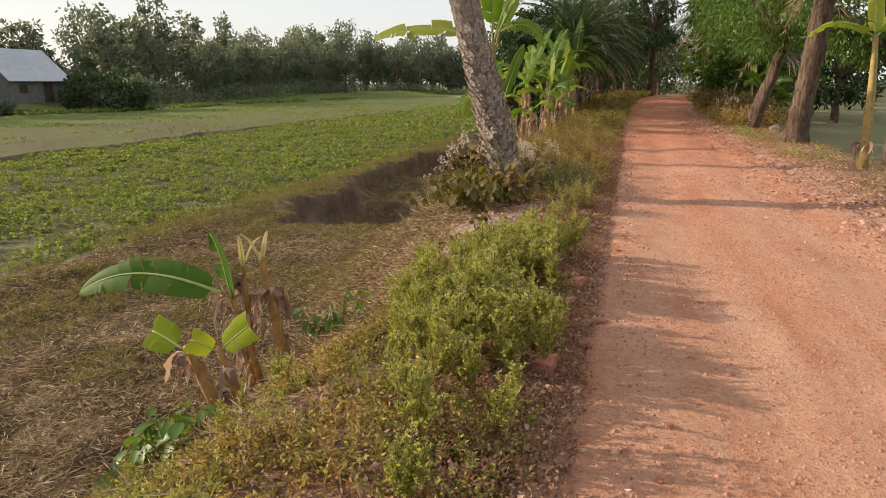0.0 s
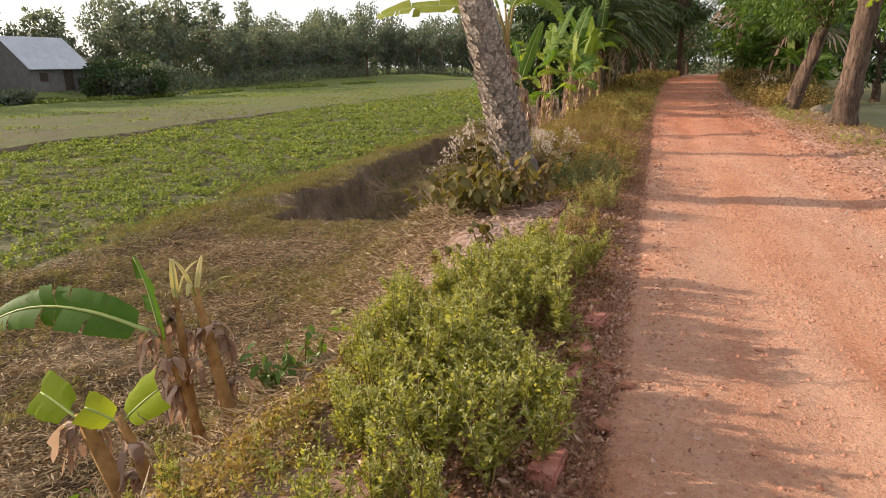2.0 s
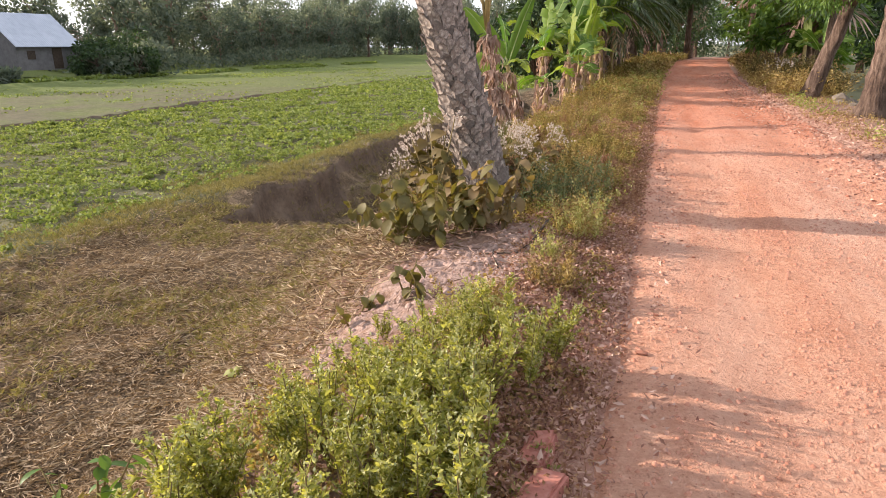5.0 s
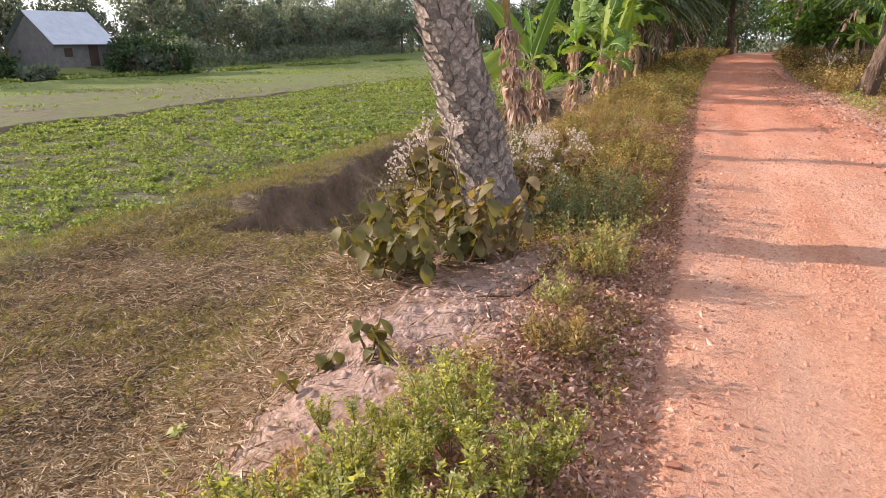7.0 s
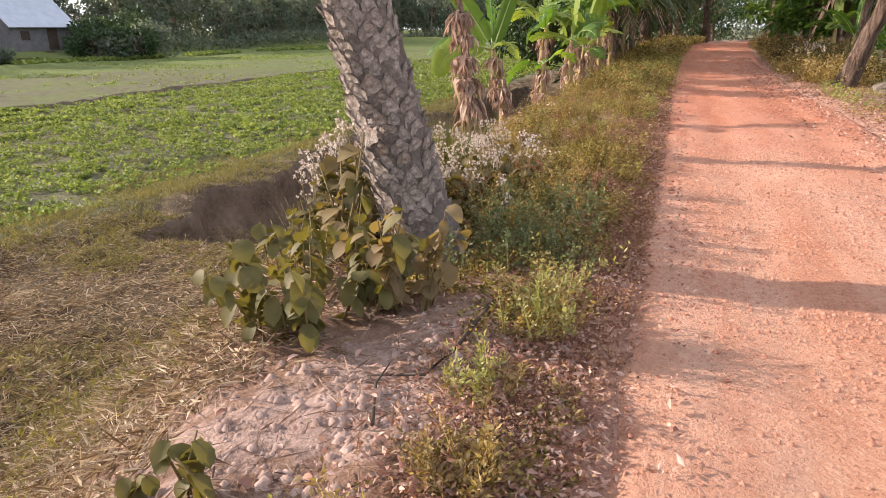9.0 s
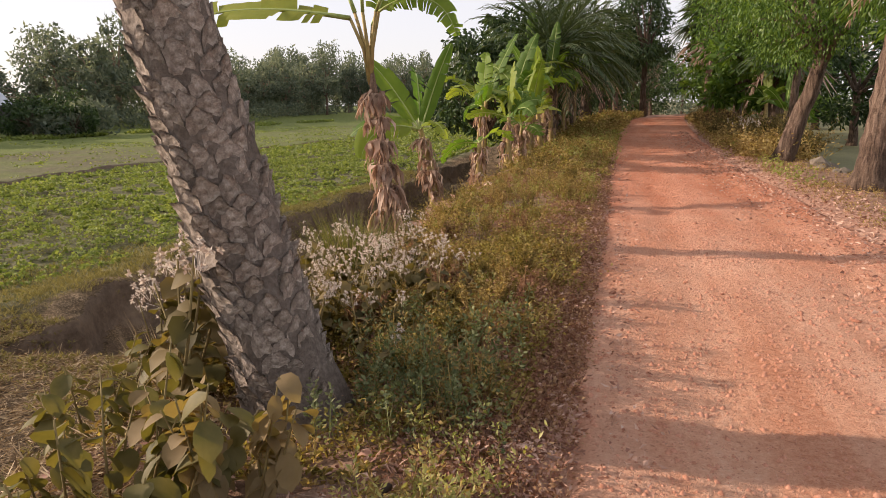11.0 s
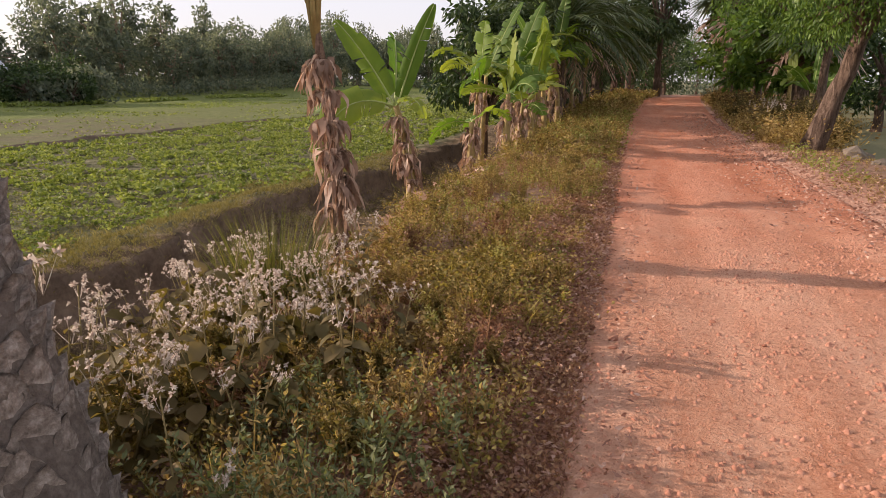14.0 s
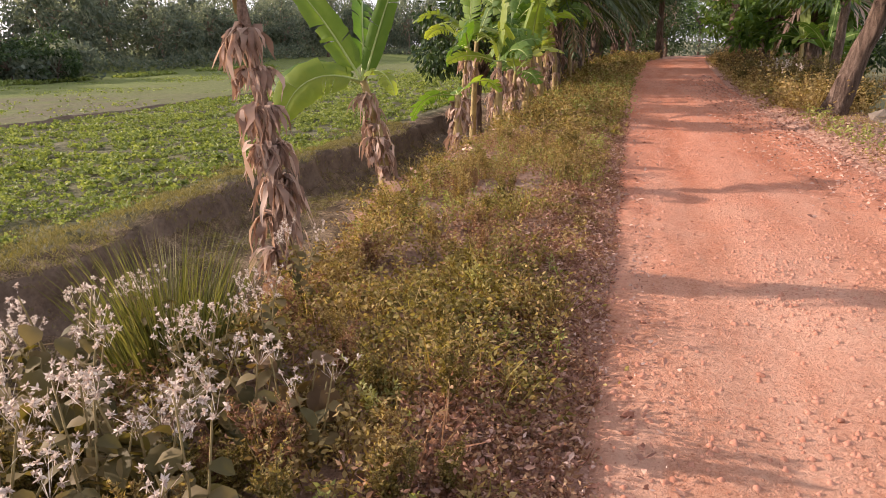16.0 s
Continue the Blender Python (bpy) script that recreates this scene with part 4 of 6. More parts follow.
branchy_tree("bank_tree", -4.9, 30.5, 6.6, 0.16, (1.9, 2.0, 2.0, 4.4, 0.0, 0.0), 5200, (0.24, 0.10), 39, "Dense dark tree rising behind the bananas", foliage=DARK_LEAF, fork=0.4, clumps=34, drop=0.6, group="dark trees behind the bananas")
branchy_tree("bank_tree", -4.3, 34.5, 7.2, 0.16, (2.0, 2.2, 2.4, 4.6, 0.0, 0.0), 5200, (0.26, 0.11), 41, "Dense dark tree rising behind the bananas", foliage=DARK_LEAF, fork=0.4, clumps=34, drop=0.6, group="dark trees behind the bananas")
branchy_tree("roadside_tree", 1.3, 53.5, 8.5, 0.21, (2.6, 2.6, 2.6, 5.6, -0.3, 0.0), 6000, (0.26, 0.11), 38, "Dark slim tree where the road turns away", foliage=DARK_LEAF, fork=0.45, clumps=34, drop=0.5)

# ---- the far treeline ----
branchy_tree("field_tree", -62, 142, 8.0, 0.25, (3.4, 3.4, 2.0, 6.2, 0, 0), 2600, (0.4, 0.2), 198, "Lone tree with bare trunk at the field end", foliage=FAR_HAZE_LEAF, fork=0.5, clumps=26)
proto = []
for k in range(8):
    th = [9, 11, 8, 12, 7, 10, 10.5, 9][k]
    cr = [3.2, 3.8, 3.0, 3.6, 3.2, 4.2, 2.6, 2.4][k]
    proto.append((th, cr))
far_spots = []
rf = random.Random(5)
for yy in np.arange(40, 150, 3.6):
    far_spots.append((-69 + rf.uniform(-3, 3), float(yy) + rf.uniform(-1, 1)))
for yy in np.arange(30, 170, 6.0):
    far_spots.append((-80 + rf.uniform(-4, 4), float(yy)))
for xx in np.arange(-95, -4, 3.1):
    far_spots.append((float(xx) + rf.uniform(-1, 1), 176 + rf.uniform(-6, 6)))
    far_spots.append((float(xx) + rf.uniform(-1, 1), 192 + rf.uniform(-4, 4)))
for xx in np.arange(14, 70, 5.5):
    far_spots.append((float(xx), 120 + rf.uniform(-8, 8) - (xx - 14) * 0.4))
for spot in ((-86, 58), (-88, 64), (-84, 50), (-83, 70), (-91, 54), (-87, 46), (-92, 68)):
    far_spots.append(spot)
made_far = {}
for fx, fy in far_spots:
    near_house = -80 < fx < -58 and 52 < fy < 70
    if near_house and fx > -74:
        continue
    k = rf.randrange(8)
    m = pose(fx, fy, zat(fx, fy) - 0.2, 0, 0, rf.uniform(0, 360)) @ Matrix.Diagonal((rf.uniform(0.95, 1.3),) * 2 + (rf.choice((0.95, 1.1, 1.2, 1.3, 1.5)) * (1.3 if fy > 160 else 1.0), 1))
    if k in made_far:
        copy_thing(made_far[k], m)
    else:
        th, cr = proto[k]
        made_far[k] = branchy_tree("far_tree", fx, fy, th, 0.22, (cr, cr, th * 0.42, th * 0.54, 0, 0), 1500, (0.54, 0.27), 200 + k, "Hazy green tree in the far treeline", foliage=FAR_HAZE_LEAF, bark=PALE_BARK, fork=0.45, clumps=34, group="far treeline", z=zat(fx, fy) - 0.1)

# low undergrowth under the treeline and at the turn of the road
under = Mesh()
for n_, (x0, x1, y0, y1, h) in ((9000, (-72, -62, 36, 150, 2.6)), (2500, (-85, -4, 168, 172, 2.4)), (2600, (12, 60, 96, 112, 2.0)), (2600, (-16, 24, 104, 112, 3.0)), (5500, (-86, -79, 30, 170, 6.5)), (4500, (-96, 0, 183, 188, 7.0)), (2000, (-56.5, -51, 57, 66, 4.2)), (900, (-57, -54, 46, 49, 2.2))):
    X, Y = rng.uniform(x0, x1, n_), rng.uniform(y0, y1, n_)
    keep = ~((X < -58) & (X > -76) & (Y > 52) & (Y < 64))
    X, Y = X[keep], Y[keep]
    lump = smooth_noise(X, Y, 4.0, 31)
    Z = height(X, Y) + rng.random(len(X)) ** 0.8 * h * (0.25 + 0.9 * lump)
    leaf_cards(under, np.stack([X, Y, Z], 1), rng.normal(size=(len(X), 3)) + [0, 0, 0.3], rng.uniform(0.35, 0.8, len(X)), rng.uniform(0.2, 0.45, len(X)))
tagged(under.obj("undergrowth", FAR_HAZE_LEAF), "Tangled undergrowth below the far trees, coloured pale for haze", "undergrowth", kind="stuff")

# ---- field crop, straw and weeds ----
def scatter(n, x0, x1, y0, y1, seed=0, patch=None):
    """Places in a rectangle of the plan, thinned by a patchy noise."""
    g = np.random.default_rng(int(seed * 10))
    X, Y = g.uniform(x0, x1, n), g.uniform(y0, y1, n)
    if patch:
        scale, low, high = patch
        keep = g.random(n) < step(smooth_noise(X, Y, scale, seed), low, high)
        X, Y = X[keep], Y[keep]
    # nothing grows on the ash, or through the palm and the saplings
    free = (((X + 1.2 - 0.4 * (Y - 6.9)) / 0.62) ** 2 + ((Y - 6.9) / 1.05) ** 2 > 0.25 + 1.0 * smooth_noise(X, Y, 0.25, 19)) & ((X + 1.5) ** 2 + (Y - 8.98) ** 2 > 0.1) & (((X + 2.75) / 0.55) ** 2 + ((Y - 3.75) / 0.75) ** 2 > 1)
    return X[free], Y[free]


def sprigs(m, X, Y, H, k, L, W, lean=0.35, lift=0.6, low=0.15, stems=True, seed=0, spread=0.25, Z=None):
    """Upright sprigs: k leaves up each stem."""
    g = np.random.default_rng(int(seed * 10) + 1000)
    n = len(X)
    if n == 0:
        return
    H = np.broadcast_to(H, (n,)) * g.uniform(0.65, 1.25, n)
    base = np.stack([X, Y, (height(X, Y) if Z is None else Z) - 0.01], 1)
    axis_ = np.concatenate([g.normal(size=(n, 2)) * lean, np.ones((n, 1))], 1)
    if stems:
        leaf_cards(m, base, axis_, H, 0.006 + 0.01 * H, 0.1, g)
    u = low + (1 - low) * g.random((n, k))
    az = g.uniform(0, 2 * math.pi, (n, k))
    rad_ = np.stack([np.cos(az), np.sin(az), np.zeros_like(az)], -1)
    P = base[:, None] + axis_[:, None] * (u * H[:, None])[..., None] + rad_ * (H[:, None] * spread * g.random((n, k)) * (1.1 - u))[..., None]
    D = rad_ * (1 - 0.4 * lift) + np.array([0, 0, lift]) + g.normal(size=(n, k, 3)) * 0.25
    s = g.uniform(0.6, 1.3, n * k)
    leaf_cards(m, P.reshape(-1, 3), D.reshape(-1, 3), L * s, W * s, 0.25, g)


def stuff(m, name, material, label, category):
    return tagged(m.obj(name, material), label, category, kind="stuff")


# leafy crop in the long field between ditch and bund
crop = Mesh()
for n, y0, y1, x0, x1, L, W, k, H in ((8200, 3, 20, -23.4, -8.7, 0.066, 0.052, 13, 0.125), (7000, 20, 40, -23.4, -8.6, 0.105, 0.075, 10, 0.14), (6000, 40, 95, -23.4, -8.5, 0.2, 0.13, 6, 0.13)):
    X, Y = scatter(n, x0, x1, y0, y1, 21 + y0, (2.6, -0.35, 0.55))
    X = X - 0.9 * (smooth_noise(X, Y, 1.1, 8) - 0.5)
    keep = (X - bund_x(Y) > 0.2) & (smooth_noise(X, Y, 0.42, 23) > 0.30)
    X, Y = X[keep], Y[keep]
    sprigs(crop, X, Y, H * (0.7 + 0.6 * smooth_noise(X, Y, 0.8, 24)), k, L, W, 0.25, 0.3, 0.35, False, 3 + y0, 0.95)
low_crop = Mesh()
X, Y = scatter(15000, -23.4, -8.2, 3, 24, 26, (1.4, 0.1, 0.6))
sprigs(low_crop, X, Y, 0.05, 4, 0.05, 0.024, 0.5, 0.3, 0.1, False, 27, 1.2)
stuff(low_crop, "field_weeds", leafy("field_weed", (0.10, 0.11, 0.04), (0.17, 0.175, 0.065), (0.27, 0.26, 0.12), 0.4, 0.7), "Low dull green weeds between the crop plants", "weeds")
X, Y = scatter(6000, -47, -23.4, 8, 90, 77, (4.0, 0.3, 0.8))
sprigs(crop, X, Y, 0.1, 4, 0.14, 0.08, 0.3, 0.35, 0.2, False, 78, 0.9)
X, Y = scatter(3500, -55, -50.5, 30, 120, 79, (4.0, 0.3, 0.5))
sprigs(crop, X, Y, 0.25, 6, 0.35, 0.25, 0.3, 0.35, 0.2, False, 80, 0.9)
stuff(crop, "field_crop", CROP_LEAF, "Low green leafy crop growing across the field", "crop")

# thin grass on the rim, the bunds and the grey soil between
rim_grass = Mesh()
X, Y = scatter(15000, -9.8, -6.0, 3, 32, 90, (0.7, 0.25, 0.6))
sprigs(rim_grass, X, Y, 0.07, 5, 0.07, 0.012, 0.5, 0.8, 0.0, False, 91, 0.3)
X, Y = scatter(3000, -8.8, -7.75, 10, 32, 92)
sprigs(rim_grass, X, Y, 0.09, 5, 0.08, 0.012, 0.5, 0.8, 0.0, False, 93, 0.3)
X, Y = scatter(15000, -7.8, -2.2, 1.0, 13.2, 96, (0.9, 0.36, 0.75))
sprigs(rim_grass, X, Y, 0.06, 6, 0.065, 0.014, 0.6, 0.6, 0.0, False, 97, 0.5)
stuff(rim_grass, "thin_grass", leafy("thin_grass", (0.14, 0.12, 0.045), (0.23, 0.20, 0.08), (0.36, 0.31, 0.15), 0.35, 0.7), "Thin short dry-green grass on the field edges", "grass")

straw = Mesh()
g = np.random.default_rng(17)
for n, x0, x1, y0, y1, L in ((60000, -8.2, -2.0, 0.8, 12.8, 0.075), (5000, -7.0, -3.0, 13, 26, 0.15), (7000, -3.2, -1.4, 1.0, 8.0, 0.09), (26000, -4.8, -1.7, 4.2, 9.6, 0.055)):
    X, Y = scatter(n, x0, x1, y0, y1, int(n), (0.7, 0.0, 0.4))
    az = g.uniform(0, 2 * math.pi, len(X))
    D = np.stack([np.cos(az), np.sin(az), g.normal(size=len(X)) * 0.22], 1)
    leaf_cards(straw, np.stack([X, Y, height(X, Y) + 0.012 + 0.03 * g.random(len(X))], 1), D, L * g.uniform(0.4, 1.7, len(X)), g.uniform(0.006, 0.016, len(X)), 0.3, g)
def pyramids(m, P, S, g):
    """Many small angular crumbs at places P of sizes S."""
    n = len(P)
    a = g.uniform(0, 6.28, n)
    c, q = np.cos(a), np.sin(a)
    v = []
    for bx, by, bz in ((-1, -0.6, -0.3), (0.9, -0.8, -0.3), (0.7, 0.8, -0.3), (-0.7, 0.9, -0.3), (0.35, -0.2, 0.75), (-0.3, 0.25, 0.6)):
        jx, jy, jz = bx * g.uniform(0.7, 1.3, n), by * g.uniform(0.7, 1.3, n), bz * g.uniform(0.7, 1.3, n)
        v.append(np.stack([P[:, 0] + S * (jx * c - jy * q), P[:, 1] + S * (jx * q + jy * c), P[:, 2] + S * jz], 1))
    v = np.stack(v, 1).reshape(-1, 3)
    i = np.arange(n)[:, None] * 6
    m.add(v.tolist(), np.concatenate([i + np.array([f]) for f in ((0, 1, 4), (1, 2, 4), (2, 5, 4), (2, 3, 5), (3, 0, 5), (0, 4, 5))]).tolist())


# mats of cut stalks, tossed together
g = np.random.default_rng(18)
X, Y = scatter(5200, -8.0, -1.8, 1.0, 12.6, 19, (0.9, 0.05, 0.6))
k = 11
az = np.repeat(g.uniform(0, 6.28, len(X)), k) + g.normal(size=len(X) * k) * 0.9
X, Y = np.repeat(X, k) + g.normal(size=len(X) * k) * 0.06, np.repeat(Y, k) + g.normal(size=len(Y) * k) * 0.06
leaf_cards(straw, np.stack([X, Y, height(X, Y) + 0.01 + 0.05 * g.random(len(X))], 1), np.stack([np.cos(az), np.sin(az), g.normal(size=len(X)) * 0.4], 1), g.uniform(0.05, 0.21, len(X)), g.uniform(0.005, 0.012, len(X)), 0.4, g)
soil = Mesh()
X, Y = scatter(9000, -8.6, -1.3, 1.0, 13.0, 20, (0.6, 0.2, 0.7))
pyramids(soil, np.stack([X, Y, height(X, Y)], 1), 0.007 + 0.028 * g.random(len(X)) ** 3, g)
stuff(soil, "soil_crumbs", surface("soil_crumb", (0.07, 0.047, 0.03), (0.17, 0.12, 0.075), (0.32, 0.24, 0.165), 30.0, 0.95, 0.5, 0.01), "Dry brown crumbs of earth among the stubble", "earth")
stuff(straw, "straw_litter", STRAW, "Scattered dry straw and stalks over the stubble", "straw")

# low brown-green cover of the bank
cover, olive = Mesh(), Mesh()
for n, y0, y1, x0, x1, L, k, H in ((3000, 8.3, 13, -2.3, -0.40, 0.030, 12, 0.14), (260, 6.4, 8.6, -0.9, -0.3, 0.026, 10, 0.10), (5600, 11, 20, -2.6, -0.35, 0.030, 13, 0.19), (3800, 20, 32, -2.5, -0.25, 0.06, 8, 0.25), (2800, 32, 52, -2.6, -0.2, 0.11, 7, 0.32), (2700, 1.0, 5.7, -1.75, -0.35, 0.026, 11, 0.09), (260, 5.5, 7.6, -0.9, -0.25, 0.026, 10, 0.08), (1000, 1.0, 2.9, -2.7, -1.2, 0.026, 11, 0.08)):
    X, Y = scatter(n, x0, x1, y0, y1, 31 + y0, (0.45, 0.22, 0.5))
    X = X + bend(Y)
    tall = H * (0.15 + 1.9 * smooth_noise(X, Y, 0.33, 35) ** 1.4)
    pick = smooth_noise(X, Y, 0.6, 36) + 0.25 * np.random.default_rng(n).normal(size=len(X)) > 0.52
    for m_, sel, sd in ((cover, ~pick, 33), (olive, pick, 34)):
        sprigs(m_, X[sel], Y[sel], tall[sel], k, L, L * 0.55, 0.45, 0.35, 0.1, True, sd + y0, 0.6)
stuff(olive, "olive_weeds", leafy("olive_weed", (0.095, 0.07, 0.02), (0.22, 0.175, 0.05), (0.42, 0.35, 0.12), 0.42, 0.7), "Dense low olive-green weeds covering the bank", "weeds")
edge_cover = Mesh()
for n, y0, y1, mu, sd, L in ((3600, 1.0, 5.8, -0.5, 0.2, 0.021), (1100, 5.6, 8.6, -0.5, 0.2, 0.02), (2600, 8.4, 12, -0.5, 0.2, 0.021), (6500, 9, 24, -0.5, 0.22, 0.026)):
    ge = np.random.default_rng(n + int(y0))
    Y = ge.uniform(y0, y1, n)
    X = np.minimum(mu + ge.normal(size=n) * sd, -0.14 - 0.1 * ge.random(n))
    sprigs(edge_cover, X, Y, 0.055 + 0.05 * smooth_noise(X, Y, 0.4, 66), 6, L, L * 0.55, 0.7, 0.3, 0.0, True, 66 + y0, 0.8)
X, Y = scatter(2600, -2.2, -0.6, 8.8, 22, 68, (0.8, 0.42, 0.7))
sprigs(edge_cover, X, Y, 0.2 * (0.4 + smooth_noise(X, Y, 0.5, 69)), 9, 0.026, 0.014, 0.5, 0.35, 0.2, True, 70, 0.5)
stuff(edge_cover, "road_edge_weeds", RED_WEED, "Low reddish withered weeds along the road edge", "weeds")
stuff(cover, "bank_weeds", DRY_WEED, "Dense low brownish-green weeds covering the bank", "weeds")

fresh = Mesh()
for n, y0, y1, x0, x1, L, k, H in ((900, 12, 22, -2.3, -0.35, 0.028, 18, 0.2), (900, 22, 50, -2.3, -0.1, 0.08, 8, 0.34), (150, 8.4, 12, -1.0, -0.3, 0.024, 18, 0.16), (1200, 1.0, 5.6, -1.7, -0.3, 0.02, 20, 0.11), (1000, 1.2, 3.3, -2.9, -1.3, 0.024, 16, 0.13), (500, 14, 50, 3.0, 3.7, 0.07, 9, 0.25)):
    X, Y = scatter(n, x0, x1, y0, y1, 131 + y0, (0.9, 0.45, 0.75))
    sprigs(fresh, X + bend(Y), Y, H, k, L, L * 0.5, 0.4, 0.45, 0.1, True, 133 + y0, 0.5)
stuff(fresh, "green_weeds", WEED_LEAF, "Patches of fresher yellow-green weeds on the verge", "weeds")

sage = Mesh()
X, Y = scatter(110, -1.3, -0.45, 8.6, 10.2, 49)
sprigs(sage, X, Y, 0.30, 34, 0.026, 0.014, 0.25, 0.5, 0.25, True, 50, 0.18)
stuff(sage, "sage_weeds", SAGE, "Dull sage-green weeds in the palm's shade", "weeds")

# far side verge
right = Mesh()
for n, y0, y1, x0, x1, L, k, H in ((1900, 6, 24, 2.9, 4.6, 0.028, 9, 0.11), (3800, 24, 60, 2.85, 4.6, 0.085, 7, 0.30), (1500, 24, 46, 3.2, 4.8, 0.08, 10, 0.62)):
    X, Y = scatter(n, x0, x1, y0, y1, 231 + y0 + n, (0.7, 0.2, 0.55))
    sprigs(right, X + bend(Y), Y, H, k, L, L * 0.5, 0.5, 0.35, 0.1, True, 233 + y0, 0.5)
stuff(right, "verge_weeds", DRY_WEED, "Dry brown-green weeds along the tree-lined verge", "weeds")

# fallen leaves along both edges of the road
litter = Mesh()
g = np.random.default_rng(61)
for n, mu, sd, y0, y1, L in ((13000, -0.46, 0.24, 1.0, 14, 0.042), (2600, -0.2, 0.16, 1.0, 16, 0.034), (6000, -0.42, 0.2, 14, 30, 0.06), (9000, 3.0, 0.5, 6, 36, 0.062), (1500, 2.2, 0.5, 15, 34, 0.05), (1600, -0.55, 0.24, 5.8, 9.4, 0.034), (1400, -3.4, 0.9, 13, 24, 0.12), (800, -3.0, 0.35, 13.2, 16.6, 0.2)):
    Y = g.uniform(y0, y1, n)
    X = mu + g.normal(size=n) * sd
    on_road = (X > 0.0) & (X < 2.6)
    Z = np.where(on_road, road_height(X, Y), height(X, Y)) + 0.012 + 0.03 * g.random(n)
    az = g.uniform(0, 2 * math.pi, n)
    leaf_cards(litter, np.stack([X, Y, Z], 1), np.stack([np.cos(az), np.sin(az), g.normal(size=n) * 0.35], 1), L * g.uniform(0.4, 1.4, n), L * g.uniform(0.25, 0.6, n), 0.35, g)
for n, cx, cy, sx, sy, L in ((20, -1.1, 7.0, 0.45, 0.9, 0.055), (22, -0.55, 6.9, 0.2, 0.7, 0.055), (60, -1.5, 8.3, 0.5, 0.4, 0.07), (110, -2.5, 13.2, 0.35, 0.6, 0.16), (90, -2.8, 15.8, 0.35, 0.5, 0.16), (60, -2.8, 19.3, 0.35, 0.5, 0.16)):
    for i in range(n):
        x, y, a = float(g.normal(cx, sx)), float(g.normal(cy, sy)), float(g.uniform(0, 6.28))
        broad_leaf(litter, (x, y, zat(x, y) + 0.02 + 0.02 * float(g.random())), (math.cos(a), math.sin(a), float(g.uniform(-0.1, 0.5))), L * float(g.uniform(0.6, 1.2)), L * float(g.uniform(0.3, 0.6)), 0.9, random.Random(i), 3)
stuff(litter, "fallen_leaves", LITTER, "Crisp reddish-brown fallen leaves along the road edge", "leaf litter")


# ---- road surface: clods and grit ----
def rock_mesh(seed, size, flat=0.6):
    rnd = random.Random(seed)
    bm = bmesh.new()
    bmesh.ops.create_icosphere(bm, subdivisions=1, radius=size)
    for v in bm.verts:
        v.co *= rnd.uniform(0.7, 1.25)
        v.co.z *= flat
    me = bpy.data.meshes.new("clod")
    bm.to_mesh(me)
    bm.free()
    me.materials.append(CLOD)
    return me


clods = [rock_mesh(i, 1.0) for i in range(5)]
g = np.random.default_rng(71)
grit = Mesh()
n = 30000
Y = np.where(np.arange(n) % 3 == 0, g.uniform(1.0, 34, n), g.uniform(1.0, 15, n))
X = g.uniform(-0.18, 2.75, n)
keep = g.random(n) < 0.25 + 0.9 * step(smooth_noise(X, Y, 0.7, 72), 0.3, 0.75)
X, Y = X[keep], Y[keep]
S = (0.0028 + 0.010 * g.random(len(X)) ** 3.2) * (1 + 0.045 * Y)
pyramids(grit, np.stack([X + bend(Y), Y, road_height(X, Y) + S * 0.15], 1), S, g)
stuff(grit, "road_grit", surface("road_pebble", (0.27, 0.105, 0.06), (0.44, 0.205, 0.13), (0.58, 0.33, 0.235), 40.0, 0.95, 0.4, 0.005, 3.0), "Loose red grit and crumbs strewn over the road", "grit")
for i in range(130):
    y = float(g.uniform(1.6, 22))
    edge_side = g.random()
    x = float(g.normal(0.15, 0.25) if edge_side < 0.3 else (g.normal(2.5, 0.3) if edge_side < 0.55 else g.uniform(0.1, 2.6)))
    s = float(0.008 + 0.02 * g.random() ** 2)
    ob = new("earth_clod", clods[i % 5])
    zz = float(road_height(np.array(x), np.array(y))) if -0.1 < x < 2.65 else zat(x, y)
    ob.matrix_basis = Matrix.Translation((x, y, zz + s * 0.25)) @ Matrix.Rotation(float(g.uniform(0, 6.28)), 4, "Z") @ Matrix.Diagonal((s * float(g.uniform(0.8, 1.7)), s, s, 1))
    tagged(ob, "Small dark red clod of dried earth on the road", "clod", "clods on the road")


# ---- brick edging ----
def brick_mesh(seed):
    rnd = random.Random(seed)
    bm = bmesh.new()
    bmesh.ops.create_cube(bm, size=1.0)
    bmesh.ops.scale(bm, vec=(0.115, 0.24, 0.07), verts=bm.verts)
    bmesh.ops.bevel(bm, geom=bm.edges[:], offset=0.010, segments=2, affect="EDGES")
    for v in bm.verts:
        v.co += Vector((rnd.uniform(-1, 1), rnd.uniform(-1, 1), rnd.uniform(-1, 1))) * 0.004
    me = bpy.data.meshes.new("brick")
    bm.to_mesh(me)
    bm.free()
    me.materials.append(BRICK)
    return me


